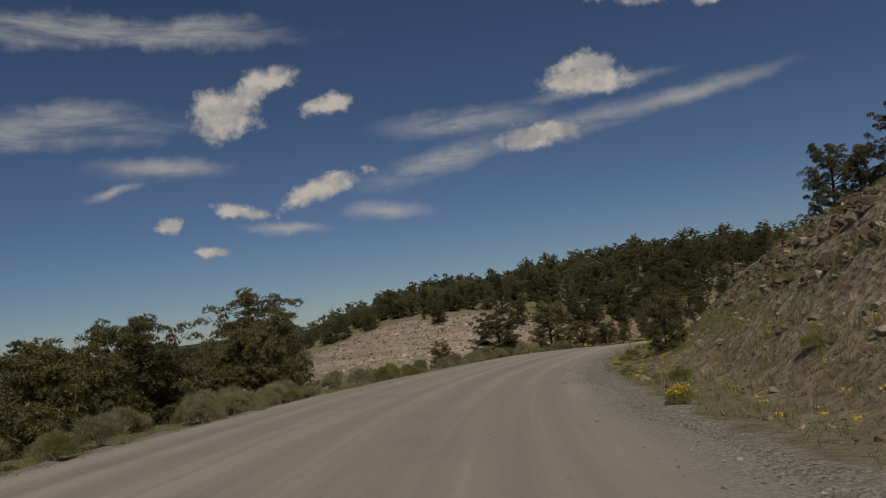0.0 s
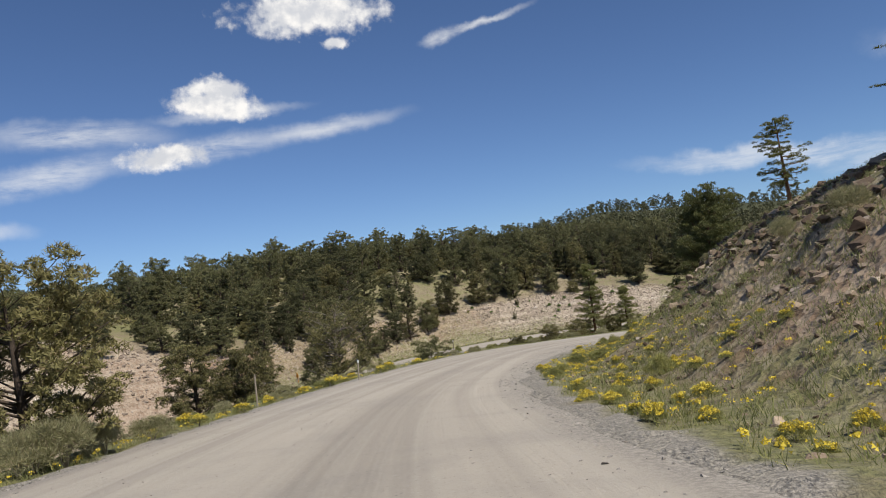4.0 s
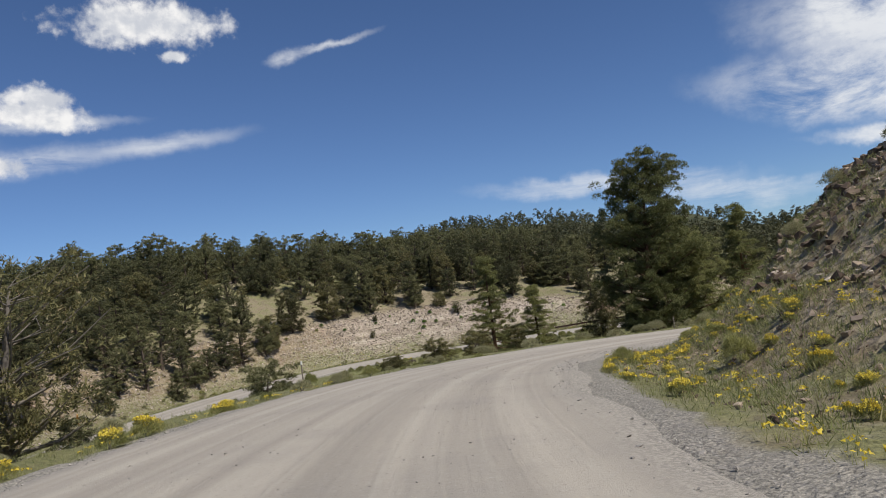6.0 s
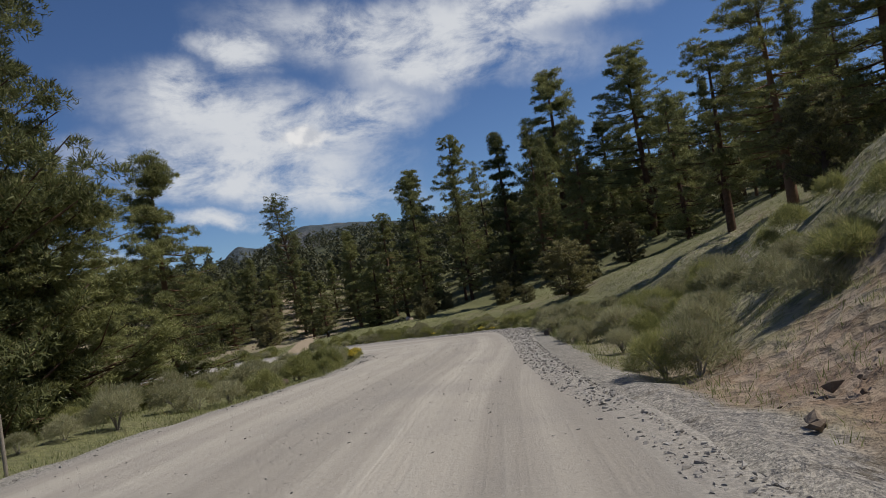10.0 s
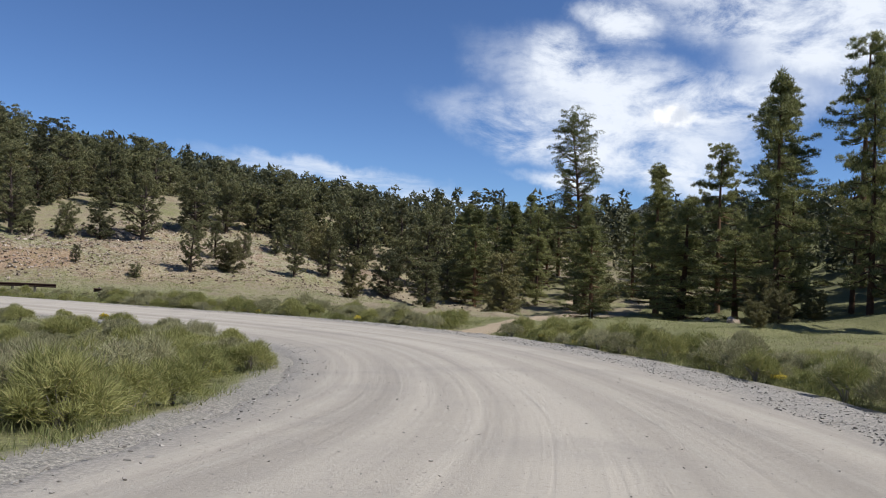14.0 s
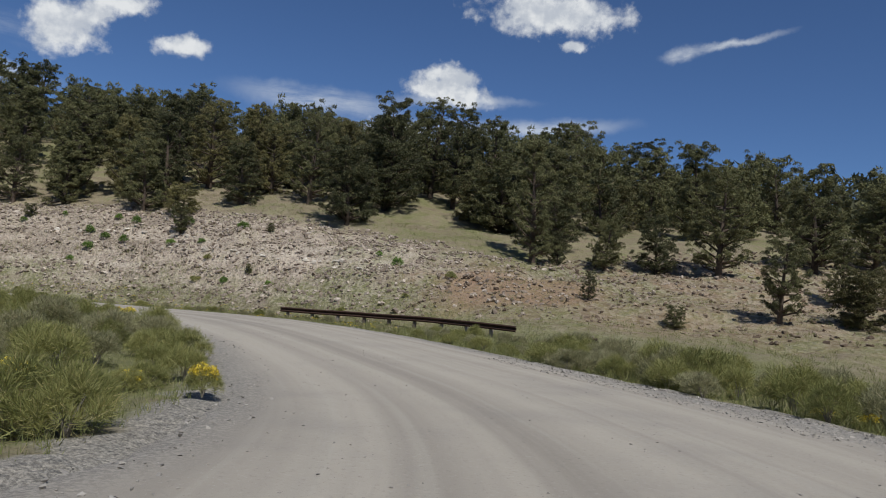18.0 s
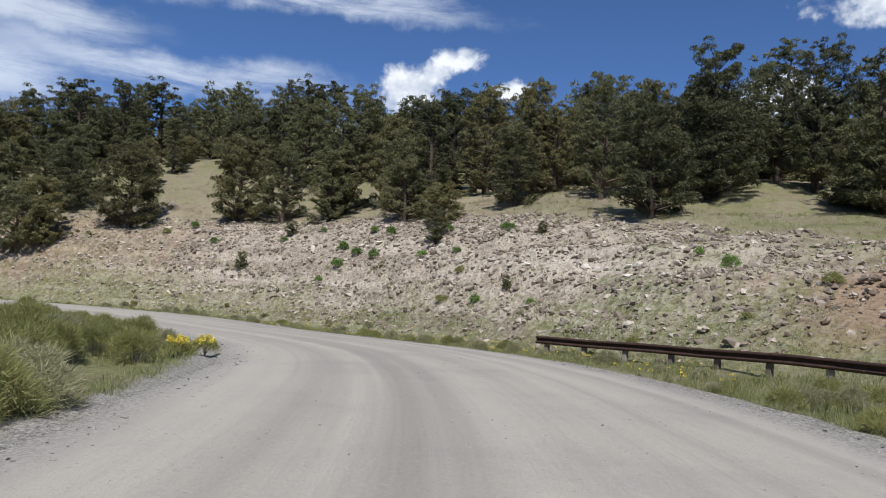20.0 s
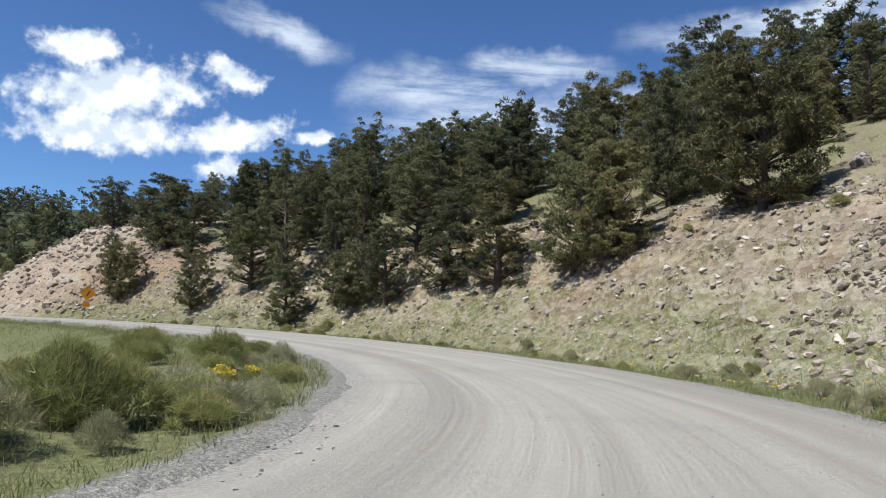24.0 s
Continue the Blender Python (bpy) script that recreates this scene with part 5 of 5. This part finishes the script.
st, ac = rng.uniform(0, 26, 15000), rng.uniform(-0.9, 0.9, 15000)
x, y, z = road_point(st, ac)
rubble("loose_gravel", x, y, z, 0.012 + 0.032 * rng.uniform(0, 1, len(x)) ** 3.0, PEBBLES, road)

# ---------------------------------------------------------------- boulders by the verge
BOULDER_LABEL = ("brown broken boulder on the gravel verge", "boulder", "boulders along the verge")
for i, (x, y, s, red) in enumerate([(-14.3, 138.4, 0.62, 1), (-12.2, 139.6, 0.36, 1), (-11.6, 140.6, 0.42, 1), (-11.0, 139.4, 0.3, 0), (-14.9, 136.9, 0.32, 0),
                                    (-22.9, 144.8, 0.5, 0), (-23.9, 142.6, 0.42, 1), (24.5, 196, 0.9, 1), (27, 199.5, 0.8, 0), (26, 201, 0.7, 1), (-38.8, 130.5, 0.5, 0),
                                    (-68, 217.4, 0.35, 0), (-66, 218.3, 0.3, 0), (-64, 218.9, 0.32, 0), (-116, 231, 1.6, 0), (-111, 233.5, 1.5, 0), (-105.5, 234.5, 1.4, 0), (-94, 217.6, 1.1, 0)]):
    b = tagged(new("boulder", (RED_STONES if red else PALE_STONES)[i % 6]), *BOULDER_LABEL)
    if not red:
        b["label"] = "pale broken boulder on the dry ground"
    b.matrix_world = Matrix.LocRotScale((x, y, height(x, y) + 0.14 * s), Euler((0.1, -0.08, i * 1.7)), (s * 1.2, s, s))

# ---------------------------------------------------------------- brush, flowers and grass


def brush(name, seed, leaves, blossom=None, h=0.75, w=1.2, blades=420, slim=0.03, tall=0.34):
    """A low shrub: woody stems from one foot, a dome of fine upright leaves, and flower heads if it blooms."""
    r = np.random.RandomState(seed)
    root = new(name)
    limbs, cs, heads = [], [], []
    for i in range(9):
        a, lean = r.uniform(0, 6.283), r.uniform(0.25, 0.8)
        tip = np.array([math.cos(a) * w * 0.4 * lean, math.sin(a) * w * 0.4 * lean, h * r.uniform(0.45, 0.7)])
        limbs.append(tube([np.array([0, 0, -0.05]), tip * np.array([0.35, 0.35, 0.5]), tip], [0.018, 0.012, 0.005], 4))
    v, f = weld(limbs[0], limbs[1:])
    child("stem", soup("stem", v, f, DEAD_WOOD, True), root)
    for i in range(44):
        a, q = r.uniform(0, 6.283), r.uniform(0, 1) ** 0.5
        rad = 0.40 * w * q
        c = np.array([math.cos(a) * rad, math.sin(a) * rad, h * (0.10 + 0.66 * math.sqrt(max(0, 1 - q * q)) * r.uniform(0.65, 1.1))])
        cs.append(c)
        if blossom and c[2] > 0.50 * h:
            heads.append(c + np.array([0, 0, 0.2 * h]))
    v, f = clumps(np.array(cs), 0.15 * w * r.uniform(0.7, 1.3, len(cs)), blades // 44, tall, slim, r, 0.95, 0.72)
    child("foliage", soup("foliage", v, f, leaves), root)
    if blossom:
        v, f = tufts(np.array(heads), np.array(heads) * 0 + (0, 0, 0.4), 24, 0.10 * w, 0.04, 0.045, r)
        child("blossom", soup("blossom", v, f, blossom), root, "heads of small yellow flowers")
    return root


SAGES = [tagged(brush("sagebrush", 200 + i, SAGE, None, 0.80, 1.25, 5200, 0.009, 0.10), "grey green sagebrush on the grassy verge", "shrub", "sagebrush on the verges") for i in range(4)]
GREENS = [tagged(brush("rabbitbrush", 210 + i, RABBIT, None, 0.78, 1.15, 5200, 0.008, 0.13), "green rabbitbrush mound beside the road", "shrub", "rabbitbrush on the verges") for i in range(3)]
FRESHES = [tagged(brush("green_shrub", 230 + i, FRESH, None, 0.9, 1.0, 1500, 0.022, 0.14), "small fresh green shrub on the stony slope", "shrub", "green shrubs on the cut") for i in range(2)]
YELLOWS = [tagged(brush("flowering_rabbitbrush", 220 + i, RABBIT, BLOSSOM, 0.5, 0.8, 3200, 0.008, 0.11), "rabbitbrush with bright yellow flower heads", "shrub", "flowering rabbitbrush by the road") for i in range(3)]


shrubs = []                                  # kind, build, place and size, until all are known


def set_brush(protos, x, y, s):
    """Notes one shrub, unless it would stand on the dirt track."""
    if off_track(x, y) > 2.2 and math.hypot(x + 66.6, y - 200.6) > 2.0:
        if -36 < x < -20 and 213 < y < 227:      # low brush before the guard rail
            s *= 0.55
        shrubs.append((protos, rng.randint(len(protos)), x, y, s))


def beside(n, st_lo, st_hi, side, lo, hi, bias=1.0):
    st = rng.uniform(st_lo, st_hi, n)
    e = lo + (hi - lo) * rng.uniform(0, 1, n) ** bias
    hw = np.interp(st, LINE[:, 0], LINE[:, 4])
    x, y, _ = road_point(st, side * (hw + e) / hw)
    ok = ground_at(x, y)[1] > min(lo, 0.4) * 0.8
    return x[ok], y[ok]


for n, lo, hi, side, e0, e1, bias, protos, s0, s1 in (
        (230, 11.8, 21, -1, 0.9, 14, 1.1, SAGES, 0.6, 1.35), (170, 11.8, 21, -1, 0.7, 11, 1.3, GREENS, 0.6, 1.35), (90, 21, 26.5, -1, 1.0, 12, 1, SAGES, 0.5, 1.1), (80, 21.5, 27.5, -1, 1.2, 10, 1, GREENS, 0.6, 1.3),
        (30, 21, 26.5, -1, 0.8, 9, 1, GREENS, 0.6, 1.3), (170, 12, 21.6, 1, 0.7, 6, 1.3, SAGES, 0.8, 1.6), (190, 12, 21.6, 1, 0.6, 5.5, 1.2, GREENS, 0.8, 1.6),
        (56, 0.3, 5.5, -1, 0.6, 3.2, 1, SAGES, 0.8, 1.5), (20, 5.5, 9.5, -1, 0.6, 3.6, 1, SAGES, 0.4, 0.8), (20, 0.5, 4.2, -1, 0.5, 3, 1, GREENS, 0.6, 1.3), (20, 4.2, 9.5, -1, 0.5, 3, 1, GREENS, 0.35, 0.75), (12, 9.5, 11.8, -1, 0.6, 5, 1, SAGES, 0.7, 1.2),
        (26, 0.5, 10.5, 1, 0.8, 4, 1, GREENS, 0.45, 0.9), (60, 21.8, 30, 1, 0.6, 4.6, 1, SAGES, 0.35, 0.85), (34, 21.8, 30, 1, 0.5, 4.4, 1, GREENS, 0.35, 0.8), (10, 22, 28, 1, 5, 13, 1, GREENS, 0.5, 0.9), (20, 22.3, 26.5, 1, 6.5, 13, 1, FRESHES, 0.5, 1.1), (16, 0, 9, 1, 4, 12, 1, SAGES, 0.4, 0.9),
        (120, 4.4, 8.6, 1, 0.4, 5.2, 1, YELLOWS, 0.25, 0.62), (8, 0.5, 4.6, 1, 0.6, 3, 1, YELLOWS, 0.5, 0.9), (20, 5.2, 8.0, -1, 0.4, 1.8, 1, YELLOWS, 0.6, 1.1),
        (5, 12.4, 20, -1, 0.6, 5, 1.0, YELLOWS, 0.4, 0.8), (26, 9.4, 12.2, 1, 0.8, 7, 1, SAGES, 0.6, 1.3), (22, 9.4, 12.2, 1, 0.8, 8, 1, GREENS, 0.6, 1.2), (12, 15, 20.5, 1, 0.5, 2.2, 1, YELLOWS, 0.5, 0.9), (4, 20, 26, -1, 0.6, 5, 1, YELLOWS, 0.4, 0.8)):
    for x, y in zip(*beside(n, lo, hi, side, e0, e1, bias)):
        set_brush(protos, x, y, rng.uniform(s0, s1))

for x, y in [(-15.7, 150.3), (-16.0, 149.7), (-15.4, 151.3), (-11.6, 178.1), (-17.1, 148.3), (-67.1, 203.0), (-68.7, 202.6), (-11.1, 187.1), (-16.4, 195.8), (-18.3, 195.8), (-18.3, 193.8), (-35.6, 207.3), (-35.3, 206.6), (-9.8, 172.8), (-10.2, 171.9), (-10.4, 181.7), (-67.5, 202.8), (-7.8, 205.1)]:
    set_brush(YELLOWS, x, y, rng.uniform(0.65, 1.0))


def build_shrubs():
    """Sets the shrubs: those nearest to the road one by one, the rest joined, a mesh for each kind."""
    edge = ground_at([b[2] for b in shrubs], [b[3] for b in shrubs])[1]
    count, rest = {}, {}
    for i in np.argsort(edge):
        protos, k, x, y, s = shrubs[i]
        proto = protos[k]
        kind = proto.name.split(".")[0]
        count[kind] = count.get(kind, 0) + 1
        size = (s * rng.uniform(0.85, 1.2), s * rng.uniform(0.85, 1.2), s * rng.uniform(0.8, 1.15))
        turn, z = rng.uniform(0, 6.28), height(x, y) - 0.02
        if count[kind] > 285:
            v, f = as_arrays([c for c in proto.children if c.name.startswith("foliage")][0].data)
            q = v * size
            q = np.stack([q[:, 0] * math.cos(turn) - q[:, 1] * math.sin(turn), q[:, 0] * math.sin(turn) + q[:, 1] * math.cos(turn), q[:, 2]], 1)
            rest.setdefault(kind, []).append((q + (x, y, z), f))
            continue
        m = Matrix.LocRotScale((x, y, z), Euler((0, 0, turn)), size)
        if proto.name in used:
            copy_thing(proto, m @ Matrix.Diagonal((1 / proto.scale[0], 1 / proto.scale[1], 1 / proto.scale[2], 1)))
        else:
            used.add(proto.name)
            proto.matrix_basis = m
    for kind, leaves, text in (("sagebrush", SAGE, "grey green sagebrush spread over the meadow"), ("rabbitbrush", RABBIT, "green rabbitbrush spread over the meadow")):
        if kind in rest:
            v, f = join(rest[kind])
            tagged(new("outlying_" + kind, soup("outlying_" + kind, v, f, leaves)), text, "brush", kind="stuff")


build_shrubs()


def build_grass():
    """Grass and small weeds on the verges and meadow, one sheet of blades."""
    spots = []
    for n, lo, hi, side, e0, e1, bias in ((9000, -2, 11.5, -1, 0.4, 5, 1.3), (26000, -2, 11.5, 1, 0.5, 16, 1.1), (16000, -1, 10, 1, 3, 15, 0.9), (26000, 11.5, 22, -1, 0.35, 16, 1.5), (22000, 11.5, 22, 1, 0.6, 22, 1.7), (30000, 11.0, 18.6, 1, 3, 44, 0.9),
                                          (28000, 22, 31, 1, 0.1, 6.0, 1.0), (34000, 22, 31, -1, 0.35, 13, 1.3), (20000, 22, 31, 1, 5, 30, 1.0)):
        x, y = beside(n, lo, hi, side, e0, e1, bias)
        spots.append(np.stack([x, y], 1))
    p = np.vstack(spots)
    lush = fbm(p[:, 0], p[:, 1], 6, 3, 41)
    p = p[(lush > rng.uniform(-1.1, 0.5, len(p))) & (off_track(p[:, 0], p[:, 1]) > 1.4)]
    z = ground_at(p[:, 0], p[:, 1])[0]
    c = np.column_stack([p, z - 0.02])
    o = np.zeros_like(c)
    o[:, 2] = 2.2
    v, f = tufts(c, o, 9, 0.16, 0.12, 0.011, rng)
    return tagged(new("verge_grass", soup("verge_grass", v, f, GRASS)), "dry yellow green grass on the verges", "grass", kind="stuff")


build_grass()


def build_bank_grass():
    """Bunch grass in patches on the cut banks."""
    spots = []
    for n, lo, hi, e0, e1 in ((16000, -1.5, 10.8, 2.5, 17), (13000, -1.5, 9.5, 1.2, 7.5), (17000, 19.5, 31.5, 3.5, 26), (12000, 21.8, 31.5, 2.0, 8.0)):
        x, y = beside(n, lo, hi, 1, e0, e1, 1.0)
        spots.append(np.stack([x, y], 1))
    p = np.vstack(spots)
    p = p[fbm(p[:, 0], p[:, 1], 7, 3, 47) > rng.uniform(-0.9, 0.6, len(p))]
    z = ground_at(p[:, 0], p[:, 1])[0]
    o = np.zeros((len(p), 3))
    o[:, 2] = 1.8
    v, f = tufts(np.column_stack([p, z - 0.02]), o, 13, 0.15, 0.17, 0.015, rng)
    x, y = beside(11000, 12.5, 21.8, 1, 0.7, 7, 1.2)
    t = np.stack([x, y], 1)
    t = t[(fbm(x, y, 5, 3, 49) > rng.uniform(-1.0, 0.3, len(t))) & (off_track(x, y) > 1.8)]
    o = np.zeros((len(t), 3))
    o[:, 2] = 2.4
    v2, f2 = tufts(np.column_stack([t, ground_at(t[:, 0], t[:, 1])[0] - 0.02]), o, 10, 0.2, 0.30, 0.014, rng)
    tagged(new("tall_grass", soup("tall_grass", v2, f2, GRASS)), "tall soft grass among the roadside brush", "grass", kind="stuff")
    return tagged(new("bank_grass", soup("bank_grass", v, f, GRASS)), "bunch grass in patches on the cut banks", "grass", kind="stuff")


build_bank_grass()


def build_wildflowers():
    """Small yellow flowers scattered thickly over the grassy verges."""
    spots = []
    for n, lo, hi, side, e0, e1, bias in ((950, 4.2, 8.6, 1, 0.6, 5.2, 1.1), (260, 0.5, 4.2, 1, 0.8, 5, 1.0), (240, 4.6, 8.5, -1, 0.3, 1.6, 1.0), (420, 21.8, 27, 1, 1.8, 5.0, 1.0)):
        x, y = beside(n, lo, hi, side, e0, e1, bias)
        spots.append(np.stack([x, y], 1)[fbm(x, y, 4, 3, 53) > rng.uniform(-0.8, 0.5, len(x))])
    p = np.vstack(spots)
    z = ground_at(p[:, 0], p[:, 1])[0]
    o = np.zeros((len(p), 3))
    o[:, 2] = 1.6
    stems, sf = tufts(np.column_stack([p, z - 0.02]), o, 12, 0.12, 0.20, 0.010, rng)
    heads, hf = clumps(np.column_stack([p, z + 0.16]), rng.uniform(0.04, 0.13, len(p)), 14, 0.038, 0.034, rng, 0.5, 0.3)
    tagged(new("wildflower_stems", soup("wildflower_stems", stems, sf, RABBIT)), "green stems of small wildflowers on the verge", "wildflowers", kind="stuff")
    return tagged(new("wildflowers", soup("wildflowers", heads, hf, BLOSSOM)), "small yellow wildflowers scattered over the verge", "wildflowers", kind="stuff")


build_wildflowers()

# ---------------------------------------------------------------- guard rail


def rail_path(points, n):
    p = np.array(points, float)
    t = np.concatenate([[0], np.cumsum(np.linalg.norm(np.diff(p, axis=0), axis=1))])
    u = np.linspace(0, t[-1], n)
    return np.stack([np.interp(u, t, p[:, j]) for j in range(2)], 1)


def guard_rail(points, spacing, label, top=0.70):
    """A rusted W-shaped steel beam on wooden posts."""
    root = tagged(new("guard_rail"), label, "guard rail", "guard rails at the bend")
    path = rail_path(points, max(8, int(np.linalg.norm(np.array(points[-1]) - points[0]) / 0.7)))
    d = np.gradient(path, axis=0)
    d /= np.linalg.norm(d, axis=1)[:, None]
    n = np.stack([d[:, 1], -d[:, 0]], 1)
    zs = np.array([height(a, b) for a, b in path])
    zs = np.convolve(np.pad(zs, 4, mode="edge"), np.ones(9) / 9, "valid")
    section = [(0.00, 0.155), (0.018, 0.15), (0.075, 0.115), (0.08, 0.085), (0.012, 0.03), (0.008, 0.0), (0.012, -0.03), (0.08, -0.085), (0.075, -0.115), (0.018, -0.15), (0.0, -0.155)]
    outer = section + [(a - 0.006, b) for a, b in section[::-1]]
    verts = np.array([[(x + nx * a, y + ny * a, z + top - 0.155 + b) for a, b in outer] for (x, y), (nx, ny), z in zip(path, n, zs)])
    m, k = verts.shape[:2]
    i = np.arange(m * k).reshape(m, k)
    j = np.roll(i, -1, axis=1)
    f = np.stack([i[:-1], j[:-1], j[1:], i[1:]], -1).reshape(-1, 4)
    child("beam", soup("beam", verts, f, RUST), root, "rust brown corrugated beam")
    length = np.concatenate([[0], np.cumsum(np.linalg.norm(np.diff(path, axis=0), axis=1))])
    for s in np.arange(0.5, length[-1], spacing):
        x, y, z = (float(np.interp(s, length, v)) for v in (path[:, 0], path[:, 1], zs))
        nx, ny = np.interp(s, length, n[:, 0]), np.interp(s, length, n[:, 1])
        turn = Matrix.Rotation(math.atan2(ny, nx), 4, "Z")
        bm = box(bmesh.new(), (0.15, 0.18, 1.05), (x - nx * 0.085, y - ny * 0.085, z + 0.17), 0.012, turn)
        part("post", bm, POST_WOOD, root)
        bm = bmesh.new()
        bmesh.ops.create_cone(bm, cap_ends=True, segments=8, radius1=0.02, radius2=0.016, depth=0.02, matrix=Matrix.Translation((x + nx * 0.02, y + ny * 0.02, z + top - 0.155)) @ turn @ Matrix.Rotation(math.pi / 2, 4, "Y"))
        part("bolt", bm, RUST, root)
    return root


guard_rail([(-41.3, 221.8), (-35, 222.6), (-29, 222.3), (-24.0, 220.9)], 1.9, "long rusted guard rail on short wooden posts")
guard_rail([(-20.8, 219.3), (-18.6, 218.1)], 1.4, "short bent piece of rusted guard rail", 0.6)
guard_rail([(-9.2, 209.2), (-7.5, 207.4)], 1.2, "stub of rusted guard rail in the brush", 0.62)

# ---------------------------------------------------------------- sign and marker posts


def warning_sign(x, y, face):
    root = tagged(new("warning_sign"), "orange yellow diamond sign with a small plate on a leaning post", "road sign")
    root.matrix_world = Matrix.LocRotScale((x, y, height(x, y)), Euler((0, radians(6), radians(face))), None)
    part("post", box(bmesh.new(), (0.06, 0.06, 2.6), (0, 0.03, 1.0), 0.006), POST_WOOD, root)
    part("diamond_plate", box(bmesh.new(), (0.95, 0.012, 0.95), (0, -0.012, 2.35), 0.02, Matrix.Rotation(radians(45), 4, "Y")), SIGN_YELLOW, root)
    part("lower_plate", box(bmesh.new(), (0.52, 0.012, 0.46), (0, -0.012, 1.40), 0.015), SIGN_YELLOW, root)
    bar = Matrix.Rotation(radians(20), 4, "Y")
    part("arrow_mark", box(bmesh.new(), (0.09, 0.004, 0.5), (0.02, -0.021, 2.33), 0.0, bar), SIGN_BLACK, root)
    return root


warning_sign(-101.9, 161.0, 138)


def marker_post(x, y, tall, white, label, sheet=WHITE_PAINT, note="white reflector band"):
    root = tagged(new("marker_post"), label, "post", "posts along the road")
    root.matrix_world = Matrix.LocRotScale((x, y, height(x, y)), Euler((radians(2), radians(-3), x)), None)
    bm = bmesh.new()
    bmesh.ops.create_cone(bm, cap_ends=True, segments=10, radius1=0.038, radius2=0.032, depth=tall + 0.3, matrix=Matrix.Translation((0, 0, (tall - 0.3) / 2)))
    part("shaft", bm, POST_WOOD, root)
    if white:
        bm = bmesh.new()
        bmesh.ops.create_cone(bm, cap_ends=True, segments=12, radius1=0.045, radius2=0.045, depth=0.14, matrix=Matrix.Translation((0, 0, tall - 0.06)))
        part("reflector", bm, sheet, root, note)
    return root


for x, y, tall, white in ((-53.3, 85.4, 1.15, 1), (-55.0, 107.0, 1.2, 1), (-52.2, 74, 1.3, 0), (-34.0, 134.4, 1.1, 0), (-33, 17, 1.1, 1), (20.3, 209.6, 1.0, 1), (-76, 195.6, 0.9, 0)):
    marker_post(x, y, tall, white, "slim post with a white reflector top" if white else "weathered wooden post in the verge grass")
marker_post(-23.9, 36.0, 1.25, 1, "slim post with an orange reflector top", ORANGE_PAINT, "orange reflector band")

# ---------------------------------------------------------------- stump and driftwood in the inner verge


def stump(x, y):
    root = tagged(new("tree_stump"), "dark broken stump with spread roots in the grass", "stump")
    r = np.random.RandomState(5)
    z = height(x, y)
    spike = [np.array([x, y, z - 0.1]), np.array([x + 0.1, y, z + 0.25]), np.array([x + 0.24, y + 0.1, z + 0.48])]
    v, f = tube(spike, [0.22, 0.13, 0.02], 7)
    child("broken_trunk", soup("broken_trunk", v, f, BARK, True), root)
    for i in range(5):
        a = i * 1.25 + 0.4
        pts = [np.array([x, y, z + 0.12]), np.array([x + math.cos(a) * 0.7, y + math.sin(a) * 0.7, z + r.uniform(0.1, 0.25)]), np.array([x + math.cos(a + 0.5) * 1.0, y + math.sin(a + 0.5) * 1.0, height(x + math.cos(a + 0.5) * 1.0, y + math.sin(a + 0.5) * 1.0) + 0.04])]
        v, f = tube(pts, [0.09, 0.07, 0.03], 6)
        child("root", soup("root", v, f, BARK, True), root)
    return root


stump(-66.6, 200.6)
